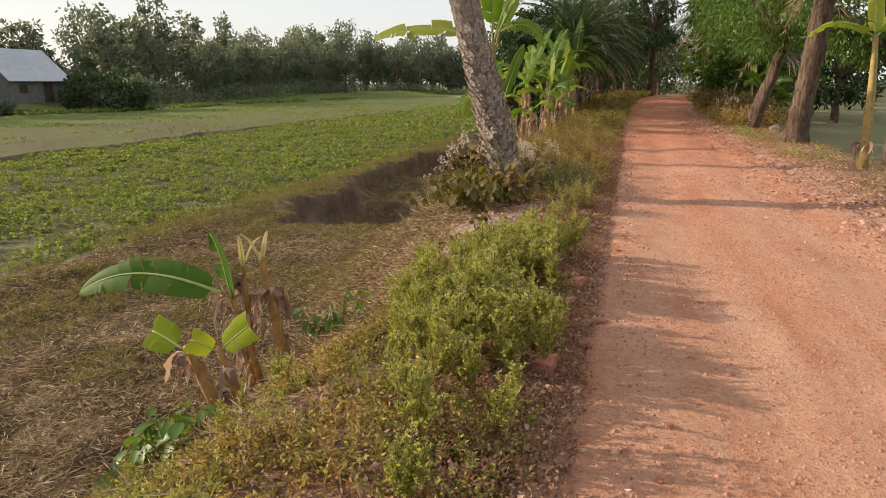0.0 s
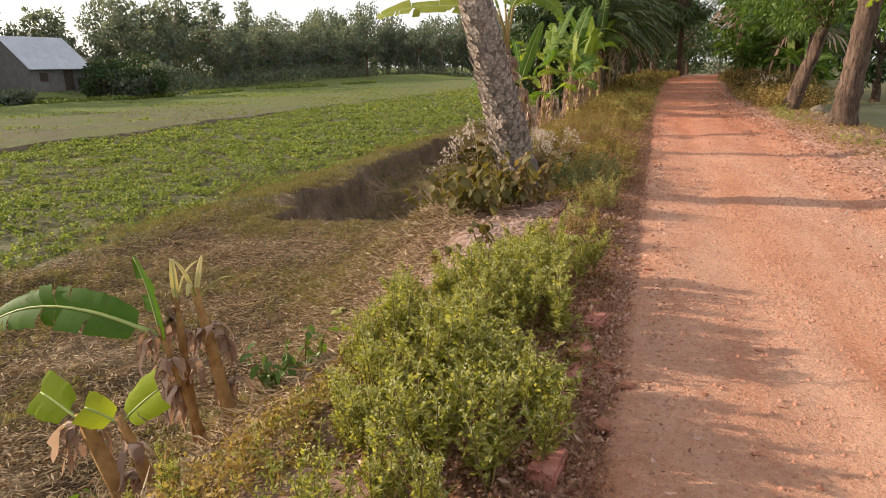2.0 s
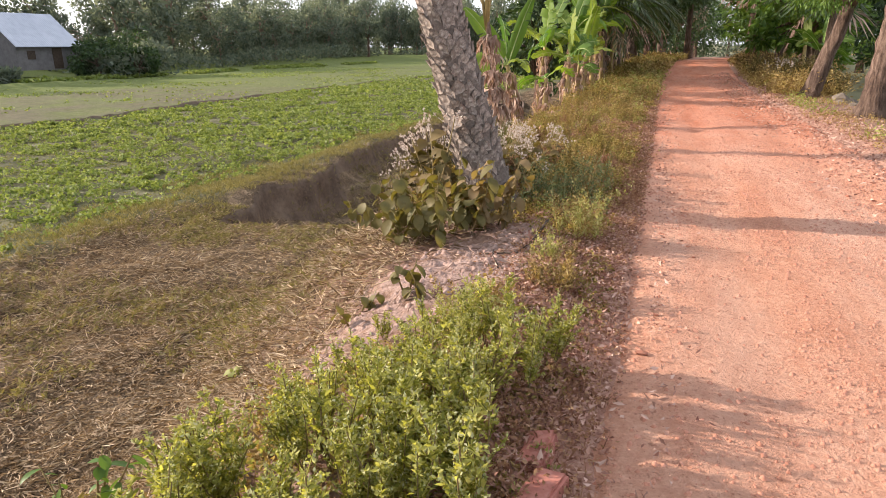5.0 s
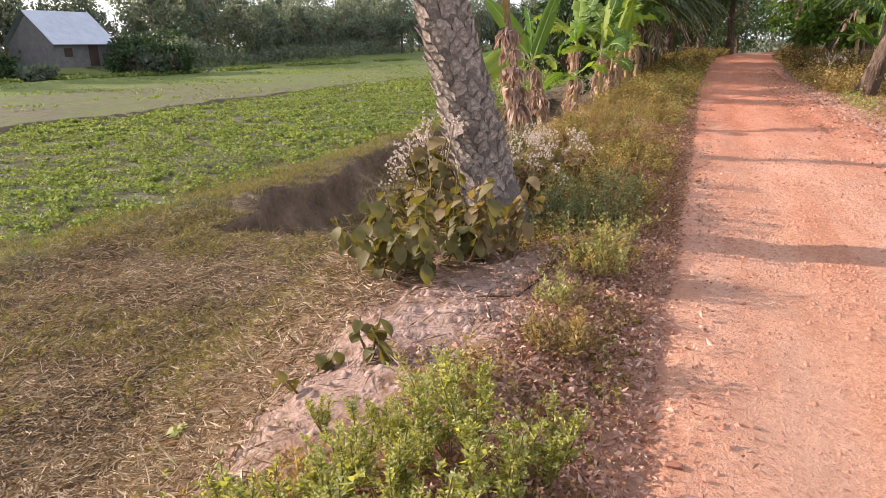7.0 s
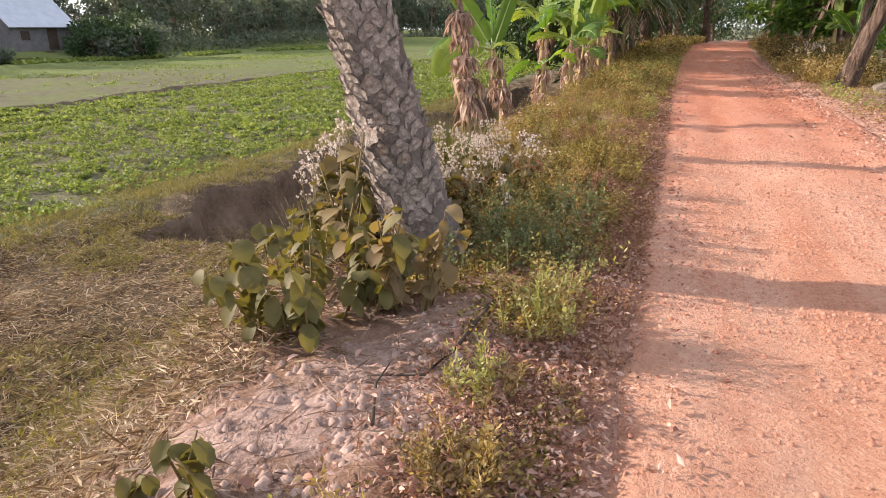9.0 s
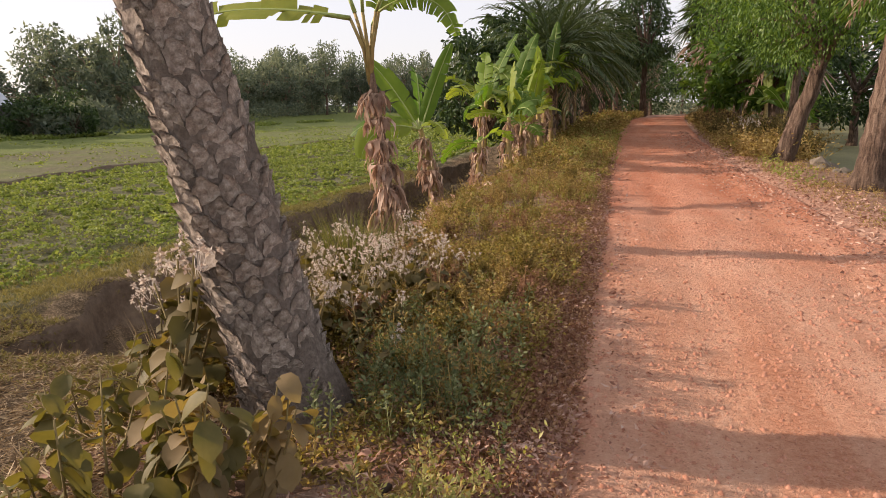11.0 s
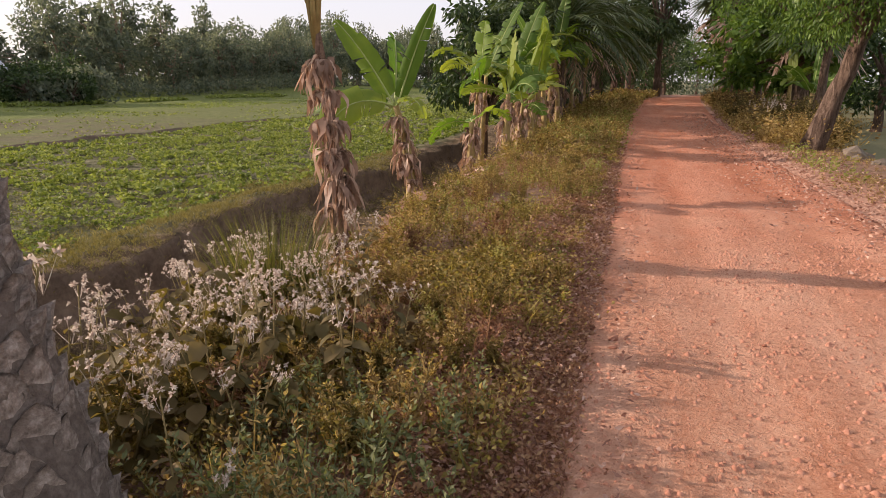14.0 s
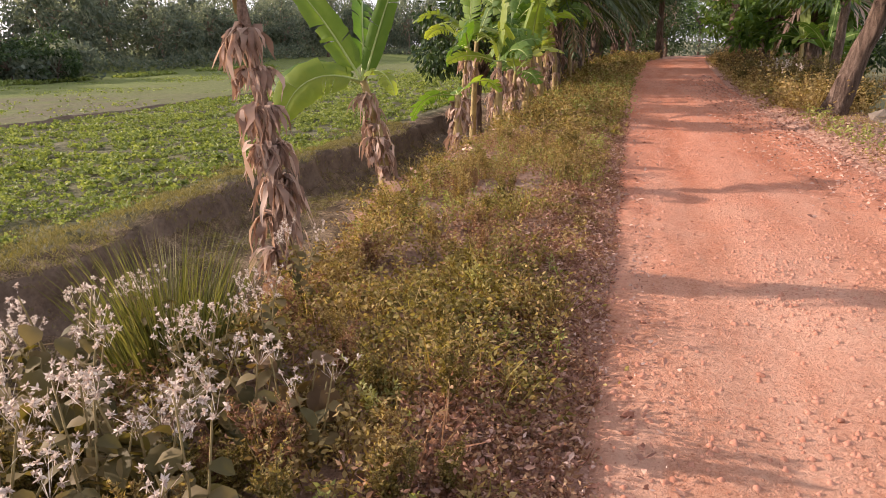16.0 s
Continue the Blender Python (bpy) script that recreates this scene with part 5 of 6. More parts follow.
bricks = [brick_mesh(i) for i in range(3)]
rb = random.Random(9)
yb = 3.35
while yb < 5.3:
    ob = new("brick", bricks[rb.randrange(3)])
    xb = -0.35 + 0.02 * math.sin(yb * 3) + rb.uniform(-0.03, 0.03)
    ob.matrix_basis = pose(xb, yb, 0.036 + rb.uniform(-0.015, 0.02), rb.uniform(-8, 8), rb.uniform(-14, 10), rb.uniform(-16, 16))
    tagged(ob, "Worn red brick half sunk in the road edge", "brick", "bricks edging the road")
    yb += rb.choice([0.26, 0.28, 0.31, 0.4])
for bx, by, s in ((-0.30, 4.02, 0.05), (-0.22, 4.32, 0.06), (-0.18, 3.75, 0.04), (-0.28, 4.6, 0.045), (-0.10, 4.15, 0.035)):
    ob = new("brick_fragment", clods[int(by * 10) % 5])
    ob.matrix_basis = Matrix.Translation((bx, by, 0.02)) @ Matrix.Rotation(by * 3, 4, "Z") @ Matrix.Diagonal((s * 1.4, s, s, 1))
    tagged(ob, "Broken piece of pinkish brick beside the edging", "brick", "brick fragments")

# crumbs and twigs on the ash heap
ash_bits = Mesh()
g = np.random.default_rng(83)
n = 1500
t_ = g.normal(size=n) * 0.62
X, Y = -1.2 + 0.4 * t_ + g.normal(size=n) * 0.36, 6.9 + t_
S = 0.003 + 0.028 * g.random(n) ** 4.5
pyramids(ash_bits, np.stack([X, Y, height(X, Y) + S * 0.1], 1), S, g)
stuff(ash_bits, "ash_crumbs", surface("ash_crumb", (0.20, 0.125, 0.095), (0.36, 0.25, 0.20), (0.52, 0.39, 0.33), 25.0, 0.95, 0.5, 0.01), "Pale pinkish crumbs of ash and earth", "ash")
twigs = Mesh()
n = 700
X, Y = g.normal(size=n) * 0.42 - 1.15, g.normal(size=n) * 0.6 + 6.9
az = g.uniform(0, 6.28, n)
leaf_cards(twigs, np.stack([X, Y, height(X, Y) + 0.012], 1), np.stack([np.cos(az), np.sin(az), g.normal(size=n) * 0.2], 1), g.uniform(0.04, 0.2, n), g.uniform(0.004, 0.009, n), 0.4, g)
stuff(twigs, "dry_twigs", leafy("twig", (0.10, 0.06, 0.04), (0.24, 0.15, 0.105), (0.42, 0.30, 0.22), 0.1, 0.85, glow=(1, 0.9, 0.7)), "Scattered thin dry twigs beside the ash", "twigs")

# ---- plants that stand out singly ----
def leafy_bush(name, x, y, stems, tall, leaf_len, leaf_wid, seed, label, material, spread=0.35, per=7, group="", droop=0.8, category="bush", rot=0.0):
    """A bush of thin stems with broad hanging leaves, each leaf a part."""
    rnd = random.Random(seed)
    ob = root(name, x, y, zat(x, y) - 0.02, label, category, group)
    for s in range(stems):
        a, r = rnd.uniform(0, 6.28), spread * math.sqrt(rnd.random())
        b = Vector((math.cos(a) * r * 0.75, math.sin(a) * r * 0.75, 0))
        b.z = zat(x + b.x, y + b.y) - zat(x, y)
        h = tall * rnd.uniform(0.55, 1.1)
        tip = b + Vector((math.cos(a) * r * 0.5 + rnd.uniform(-0.1, 0.1), math.sin(a) * r * 0.5 + rnd.uniform(-0.1, 0.1), h))
        mid = b.lerp(tip, 0.5) + Vector((rnd.uniform(-0.03, 0.03), rnd.uniform(-0.03, 0.03), 0.02))
        st = Mesh()
        tube(st, [b, mid, tip], [0.007, 0.005, 0.003], 5)
        st.obj("stem", STEM, ob)
        for k in range(per):
            u = 0.15 + 0.85 * (k + rnd.random()) / per
            p = b.lerp(mid, u * 2) if u < 0.5 else mid.lerp(tip, u * 2 - 1)
            az = rnd.uniform(0, 6.28)
            lf = Mesh()
            broad_leaf(lf, p, (math.cos(az), math.sin(az), rnd.uniform(-1.3, 0.15)), leaf_len * rnd.uniform(0.6, 1.25), leaf_wid * rnd.uniform(0.6, 1.25), droop * rnd.uniform(0.5, 1.6), rnd)
            lf.obj("leaf", material, ob)
    return ob


PALE_WITHERED = leafy("pale_withered_leaf", (0.10, 0.075, 0.03), (0.24, 0.17, 0.08), (0.46, 0.36, 0.22), 0.45, 0.75)
WITHERED_LEAF = leafy("withered_leaf", (0.06, 0.035, 0.018), (0.13, 0.08, 0.04), (0.30, 0.20, 0.10), 0.4, 0.75)
leafy_bush("broadleaf_bush", -1.68, 7.84, 24, 0.60, 0.115, 0.095, 301, "Bush of broad olive-brown drooping leaves before the palm", BUSH_LEAF, 0.46, 10)
leafy_bush("broadleaf_bush", -1.34, 8.14, 13, 0.54, 0.11, 0.085, 302, "Bush of broad half-withered pale leaves at the palm's foot", PALE_WITHERED, 0.28, 9)
leafy_bush("broadleaf_bush", -2.55, 8.8, 10, 0.5, 0.12, 0.10, 303, "Bush of broad olive leaves on the slope", BUSH_LEAF, 0.4, 7)
leafy_bush("broadleaf_bush", -1.75, 10.1, 12, 0.42, 0.13, 0.11, 304, "Shaded bush of dull broad leaves among white flowers", SHADE_LEAF, 0.5, 7)
leafy_bush("broadleaf_bush", -2.3, 10.4, 10, 0.42, 0.13, 0.11, 305, "Shaded bush of dull broad leaves among white flowers", SHADE_LEAF, 0.45, 7)
leafy_bush("broadleaf_bush", -1.2, 10.98, 8, 0.44, 0.13, 0.115, 306, "Small withered bush with broad dull brown leaves", WITHERED_LEAF, 0.2, 5)
leafy_bush("small_weed", -1.42, 6.55, 3, 0.26, 0.10, 0.075, 307, "Small wilting weed with curled grey-green leaves", BUSH_LEAF, 0.1, 5, category="weed")
leafy_bush("small_weed", -1.75, 6.45, 3, 0.2, 0.09, 0.07, 308, "Small wilting weed with broad dull leaves", BUSH_LEAF, 0.12, 4, category="weed")
leafy_bush("small_weed", -2.3, 4.75, 10, 0.34, 0.10, 0.045, 309, "Dark green weed with narrow upright leaves", TREE_LEAF, 0.25, 6, category="weed", droop=0.4)
leafy_bush("small_weed", -2.1, 4.4, 8, 0.3, 0.09, 0.045, 310, "Dark green weed with narrow upright leaves", TREE_LEAF, 0.2, 5, category="weed", droop=0.4)
leafy_bush("small_weed", -2.88, 3.2, 14, 0.36, 0.15, 0.08, 311, "Dark green broad-leaved weed on the bank", TREE_LEAF, 0.25, 6, category="weed", droop=0.4)
leafy_bush("small_weed", -2.4, 2.9, 12, 0.3, 0.13, 0.075, 312, "Dark green broad-leaved weed on the bank", TREE_LEAF, 0.22, 6, category="weed", droop=0.4)
leafy_bush("small_weed", -2.85, 6.8, 4, 0.10, 0.07, 0.05, 313, "Tiny green weed in the stubble", WEED_LEAF, 0.12, 5, category="weed")
leafy_bush("small_weed", -2.15, 5.9, 3, 0.10, 0.07, 0.05, 314, "Tiny green weed on the bare slope", WEED_LEAF, 0.1, 4, category="weed")


def feathery_clump(x, y, tall, r, n, seed, label, main=None, leaf=0.026, dry=None):
    """A rounded clump of feathery sprigs."""
    rnd = np.random.default_rng(seed)
    ob = root("weed_clump", x, y, zat(x, y), label, "weed")
    for part_name, count, mat_ in (("foliage", n * 2 // 3, main or PALE_WEED), ("dry_foliage", n // 2, dry or DRY_WEED)):
        a, q = rnd.uniform(0, 6.28, count), np.sqrt(rnd.random(count)) * r
        m = Mesh()
        sprigs(m, np.cos(a) * q, np.sin(a) * q, tall * (1 - 0.45 * (q / r) ** 2), 40, leaf, leaf * 0.4, 0.38, 0.6, 0.15, True, seed + count, 0.25, Z=np.zeros(count))
        tagged(m.obj(part_name, mat_, ob), kind="stuff")


FEATHER_LEAF = leafy("feathery_leaf", (0.15, 0.175, 0.035), (0.36, 0.37, 0.085), (0.60, 0.58, 0.21), 0.54, 0.65)
BUD = leafy("grey_bud", (0.26, 0.28, 0.13), (0.43, 0.44, 0.21), (0.60, 0.58, 0.34), 0.4, 0.7)


def bushy_weed(seed, label, leaf=None, bud=None, group="bushy weeds along the verge"):
    """A bushy roadside weed: leaning stems with side twigs, small leaves, and grey-green bud spikes."""
    rnd, nr = random.Random(seed), np.random.default_rng(seed)
    ob = root("bushy_weed", 0, 0, 0, label, "weed", group)
    leaves, buds = Mesh(), Mesh()
    for s_ in range(rnd.randint(6, 8)):
        a, out, h = rnd.uniform(0, 6.28), rnd.uniform(0.02, 0.17), rnd.uniform(0.28, 0.44)
        tip = Vector((math.cos(a) * out, math.sin(a) * out, h))
        bow = tip * 0.5 + Vector((math.cos(a), math.sin(a), 0)) * 0.02
        m, lines = Mesh(), []
        tube(m, [Vector((0, 0, -0.02)), bow, tip], [0.005, 0.004, 0.002], 4, False)
        m.obj("stem", STEM, ob)
        lines.append((bow * 0.4, tip, 1.0))
        for t_ in range(7):
            u = rnd.uniform(0.2, 0.9)
            p = (bow * (u * 2)) if u < 0.5 else bow.lerp(tip, u * 2 - 1)
            b = rnd.uniform(0, 6.28)
            q = p + Vector((math.cos(b) * 0.7, math.sin(b) * 0.7, rnd.uniform(0.6, 1.3))).normalized() * rnd.uniform(0.06, 0.14) * (1.2 - u * 0.5)
            tube(leaves, [p, q], [0.0025, 0.0015], 3, False)
            lines.append((p, q, 0.7))
        for p, q, size in lines:
            n = 24 if size == 1.0 else 11
            u = nr.random(n)[:, None]
            P = np.array(p)[None] * (1 - u) + np.array(q)[None] * u
            az = nr.uniform(0, 6.28, n)
            leaf_cards(leaves, P, np.stack([np.cos(az), np.sin(az), nr.uniform(0.0, 1.2, n)], 1), nr.uniform(0.020, 0.046, n) * (1.15 - 0.5 * u[:, 0]), nr.uniform(0.008, 0.017, n), 0.3, nr)
            n = 20 if size == 1.0 else 7
            u = 0.66 + 0.4 * nr.random(n)[:, None]
            P = np.array(p)[None] * (1 - u) + np.array(q)[None] * u
            leaf_cards(buds, P, nr.normal(size=(n, 3)) + [0, 0, 0.5], nr.uniform(0.010, 0.020, n), nr.uniform(0.006, 0.011, n), 0.3, nr)
    tagged(leaves.obj("foliage", leaf or FEATHER_LEAF, ob), kind="stuff")
    tagged(buds.obj("bud_spike", bud or BUD, ob, "" if bud else "grey-green bud spikes"), kind="stuff")
    return ob


rw = random.Random(77)
kinds, turn_no = [], 0
for gy in np.arange(1.75, 5.75, 0.19):
    for gx in np.arange(-1.55, -0.36, 0.19):
        x, y = float(gx) + rw.uniform(-0.08, 0.08), float(gy) + rw.uniform(-0.08, 0.08)
        tall = 0.46 + 0.42 * float(step(y, 2.0, 2.9)) * (1 - 0.6 * float(step(y, 4.6, 5.6))) + 0.14 * float(step(x, -1.1, -0.75)) * float(step(y, 2.6, 3.2))
        inside_ = x > -1.52 + 0.34 * abs(y - 4.3) and x < -0.41 - 0.05 * math.sin(y * 5)
        if not inside_ or smooth_noise(x, y, 0.4, 78) < 0.22 - 0.06 * (x > -0.75) or (y < 2.5 and rw.random() < 0.45):
            continue
        at = pose(x, y, zat(x, y), rw.uniform(-8, 8), rw.uniform(-8, 8), rw.uniform(0, 360))
        if len(kinds) < 6:
            kinds.append(bushy_weed(700 + len(kinds), "Bushy light green weed with grey-green bud spikes"))
            kinds[-1].matrix_basis = at @ Matrix.Scale(0.8, 4)
        else:
            turn_no += 1
            copy_thing(kinds[turn_no % 6], at @ Matrix.Scale(1.25 * tall * rw.uniform(0.72, 1.15), 4))
for x, y, tall in ((-1.9, 2.6, 0.5), (-1.7, 2.9, 0.55), (-2.0, 3.0, 0.4), (-1.3, 5.85, 0.4), (-1.0, 5.8, 0.5), (-0.8, 5.95, 0.42), (-2.2, 2.35, 0.45)):
    copy_thing(kinds[int(y * 10) % 6], pose(x, y, zat(x, y), 0, 0, y * 300) @ Matrix.Scale(tall * 1.25, 4))

OLIVE_WEED = leafy("olive_weed_leaf", (0.09, 0.07, 0.02), (0.21, 0.165, 0.05), (0.40, 0.33, 0.12), 0.42, 0.7)
bank = [bushy_weed(720 + k, "Small dry brown-green bushy weed on the bank", mat_, DRY_WEED, "dry weeds on the bank") for k, mat_ in enumerate((OLIVE_WEED, DRY_WEED, OLIVE_WEED, RED_WEED))]
spots = []
while len(spots) < 66:
    y = 9.6 + 14.0 * rw.random() ** 1.5
    x = rw.uniform(-1.95, -0.55)
    if smooth_noise(x, y, 0.8, 79) > 0.34:
        spots.append((x, y))
for k, (x, y) in enumerate(spots):
    at = pose(x, y, zat(x, y) - 0.01, 0, 0, rw.uniform(0, 360))
    if k < 4:
        bank[k].matrix_basis = at @ Matrix.Scale(0.5, 4)
    else:
        copy_thing(bank[k % 4], at @ Matrix.Scale(rw.uniform(0.7, 1.5) * (1.0 + 0.02 * y), 4))

feathery_clump(-0.58, 7.95, 0.34, 0.20, 60, 321, "Rounded pale green feathery weed beside the road")
feathery_clump(-0.66, 7.3, 0.22, 0.14, 22, 322, "Pale dry-green feathery weed on the verge", dry=PALE_WITHERED)
feathery_clump(-0.60, 6.72, 0.22, 0.15, 24, 323, "Pale dry-green feathery weed on the verge", PALE_WITHERED)
feathery_clump(-0.92, 6.22, 0.22, 0.18, 30, 324, "Yellow-green feathery weed on the verge")
feathery_clump(-0.70, 9.1, 0.40, 0.20, 36, 325, "Grey-green upright weed in the palm's shade", SAGE)
feathery_clump(-1.05, 9.3, 0.42, 0.22, 40, 326, "Grey-green upright weed in the palm's shade", SAGE)
feathery_clump(-0.95, 11.25, 0.26, 0.10, 16, 327, "Small bright green sprig on the verge")
feathery_clump(-0.85, 12.6, 0.24, 0.12, 16, 328, "Small bright green sprig on the verge")


for k, (x, y, tall, r) in enumerate(((3.75, 33.0, 0.75, 0.55), (4.1, 31.0, 0.8, 0.6), (4.5, 29.4, 1.0, 0.7), (4.9, 27.8, 1.0, 0.7), (4.0, 36.5, 0.8, 0.6), (3.9, 40.0, 0.8, 0.6), (4.6, 26.0, 0.6, 0.5))):
    feathery_clump(x, y, tall, r, 90, 340 + k, "Rounded dry brownish-green bush on the roadside verge", WITHERED_LEAF if k % 3 == 1 else SHADE_LEAF, 0.075, PALE_WITHERED if k % 2 else SHADE_LEAF)


def flower_plant(seed, x, y):
    """A white-flowered weed: branching stems, heads of narrow petals, dull leaves coloured as shaded."""
    rnd, nr = random.Random(seed), np.random.default_rng(seed)
    ob = root("flowering_weed", x, y, zat(x, y) - 0.02, "Weed with clusters of starry dry white flowers", "flower", "white-flowered weeds")
    for s in range(rnd.randint(2, 4)):
        a, h = rnd.uniform(0, 6.28), rnd.uniform(0.38, 0.62)
        tip = Vector((math.cos(a) * 0.16, math.sin(a) * 0.16, h))
        st = Mesh()
        tube(st, [(0, 0, 0), tip * 0.5 + Vector((0.01, 0.01, 0.02)), tip], [0.006, 0.0045, 0.003], 5)
        st.obj("stem", STEM, ob)
        head = Mesh()
        for k in range(rnd.randint(6, 10)):
            c = tip + Vector((rnd.gauss(0, 0.034), rnd.gauss(0, 0.034), rnd.uniform(-0.05, 0.04)))
            n = 12
            D = nr.normal(size=(n, 3)) + [0, 0, 0.15]
            leaf_cards(head, np.tile(np.array(c), (n, 1)), D, nr.uniform(0.010, 0.022, n), nr.uniform(0.006, 0.011, n), 0.2, nr)
            leaf_cards(head, np.array([tip - UP * 0.07]), np.array([c - tip + UP * 0.07]), (c - tip + UP * 0.07).length, 0.002, 0.1, nr)
        tagged(head.obj("inflorescence", PETAL, ob), kind="stuff")
        lf = Mesh()
        for k in range(9):
            az = rnd.uniform(0, 6.28)
            broad_leaf(lf, tip * rnd.uniform(0.1, 0.8), (math.cos(az), math.sin(az), -0.1), rnd.uniform(0.06, 0.115), rnd.uniform(0.05, 0.085), 0.8, rnd, 3)
        tagged(lf.obj("foliage", SHADE_LEAF, ob), kind="stuff")
    return ob


fl = [flower_plant(401, -1.95, 10.6), flower_plant(402, -1.5, 9.75), flower_plant(403, -2.0, 10.15), flower_plant(404, -1.35, 10.75)]
rfl = random.Random(6)
for k in range(44):
    if k >= 38:
        x, y = rfl.gauss(-1.95, 0.25), rfl.gauss(9.75, 0.3)
    elif k < 26:
        x, y = rfl.gauss(-1.9, 0.33), rfl.gauss(10.4, 0.55)
    elif k < 33:
        x, y = rfl.gauss(-2.65, 0.25), rfl.gauss(9.7, 0.4)
    else:
        x, y = rfl.gauss(-1.25, 0.2), rfl.gauss(9.9, 0.4)
    if abs(x + 1.55) < 0.34 and abs(y - 8.98) < 0.4:
        continue
    copy_thing(fl[k % 4], pose(x, y, zat(x, y) - 0.02, 0, 0, rfl.uniform(0, 360)) @ Matrix.Scale(rfl.uniform(0.75, 1.1), 4))
for x, y, s in ((-2.02, 8.72, 1.7), (-2.12, 8.95, 1.5), (-1.98, 9.2, 1.6), (-2.2, 9.15, 1.3)):
    copy_thing(fl[1], pose(x, y, zat(x, y) - 0.02, 0, 0, y * 200) @ Matrix.Scale(s, 4))
for x, y in ((-2.45, 11.0), (-2.3, 10.85), (-2.6, 11.15), (-1.7, 11.55), (-1.55, 11.3), (-1.75, 11.2), (-1.9, 12.3), (-2.1, 12.75), (3.6, 27.2), (3.5, 28.4), (3.8, 29.3), (3.6, 30.2)):
    copy_thing(fl[0], pose(x, y, zat(x, y) - 0.02, 0, 0, x * 90) @ Matrix.Scale(0.8 if x < 0 else 1.4, 4))


def grass_tuft(x, y, n, tall, r, seed, label, material):
    rnd, nr = random.Random(seed), np.random.default_rng(seed)
    ob = root("grass_tuft", x, y, zat(x, y) - 0.03, label, "grass")
    clumps = [Mesh() for _ in range(7)]
    for k in range(n):
        m = clumps[k % 7]
        a, q = 0.9 * (k % 7) + rnd.uniform(-0.6, 0.6), r * math.sqrt(rnd.random())
        p, h = Vector((math.cos(a) * q, math.sin(a) * q, 0)), tall * rnd.uniform(0.5, 1.1)
        d = Vector((math.cos(a) * 0.35 * q / r + rnd.uniform(-0.15, 0.15), math.sin(a) * 0.35 * q / r + rnd.uniform(-0.15, 0.15), 1)).normalized()
        side, v = d.cross(Vector((math.sin(a * 3), math.cos(a * 3), 0.1))).normalized(), []
        for i in range(5):
            w = 0.006 * (1 - i / 4.2)
            v += [p - side * w, p + side * w]
            p = p + d * h / 4
            d = (d + Vector((math.cos(a), math.sin(a), -0.25)) * 0.16 * i * 0.5).normalized()
        m.add(v, [(2 * i, 2 * i + 1, 2 * i + 3, 2 * i + 2) for i in range(4)])
    for m in clumps:
        m.obj("blade_clump", material, ob)


grass_tuft(-2.22, 11.5, 560, 0.66, 0.27, 501, "Tall clump of green reedy grass in the ditch", leafy("reed", (0.07, 0.075, 0.022), (0.14, 0.15, 0.045), (0.28, 0.25, 0.10), 0.4, 0.6))
grass_tuft(-3.3, 12.5, 120, 0.6, 0.3, 502, "Thin dry grass clump on the ditch slope", STRAW)
grass_tuft(-2.75, 9.6, 40, 0.55, 0.15, 503, "Few pale dry grass blades by the palm", STRAW)

# ---- young bananas on the slope ----
BRIGHT_LEAF = leafy("young_banana_leaf", (0.045, 0.12, 0.015), (0.095, 0.20, 0.025), (0.18, 0.30, 0.045), 0.5, 0.6, 5.0, whole=True)
YELLOW_LEAF = leafy("cut_banana_leaf", (0.22, 0.34, 0.02), (0.34, 0.46, 0.03), (0.46, 0.55, 0.05), 0.65, 0.7, 3.0, whole=True)
PALE_DRY = leafy("pale_dry_leaf", (0.30, 0.22, 0.09), (0.46, 0.36, 0.16), (0.60, 0.50, 0.26), 0.35, 0.8, 5.0, whole=True)
DRY_STEM = surface("dry_banana_stem", (0.12, 0.055, 0.022), (0.31, 0.17, 0.06), (0.50, 0.33, 0.15), 12.0, 0.85, 0.6, 0.01, 3.0)


def sapling(x, y, leaves, stems, dead, seed, label):
    rnd = random.Random(seed)
    ob = root("banana_sapling", x, y, zat(x, y) - 0.03, label, "banana plant", "banana saplings")
    for sx, sy, dx, dy, h, r in stems:
        m = Mesh()
        tube(m, [Vector((sx + dx * u, sy + dy * u, h * u)) for u in (0, 0.25, 0.5, 0.75, 1)], [r * s for s in (1.3, 1.1, 0.95, 0.8, 0.55)], 10, True, lambda u, w: 1 + 0.1 * math.sin(3 * w + 5 * u))
        m.obj("stem", DRY_STEM, ob, "cut brown stem")
        for k in range(dead):
            u, az = rnd.uniform(0.35, 0.95), rnd.uniform(0, 6.28)
            hanging_leaf(ob, Vector((sx + dx * u + math.cos(az) * r, sy + dy * u + math.sin(az) * r, h * u)), az, min(h * u + 0.05, rnd.uniform(0.2, 0.42)), rnd)
    for (px, py, pz), az, el, dr, ln, wd, te, tl, *cut in leaves:
        banana_leaf(ob, Vector((px, py, pz)), math.radians(az), math.radians(el), dr, ln, wd, te, rnd, YELLOW_LEAF if cut else (PALE_DRY if wd < 0.06 else BRIGHT_LEAF), tilt=tl, cut=cut[0] if cut else 1.0)


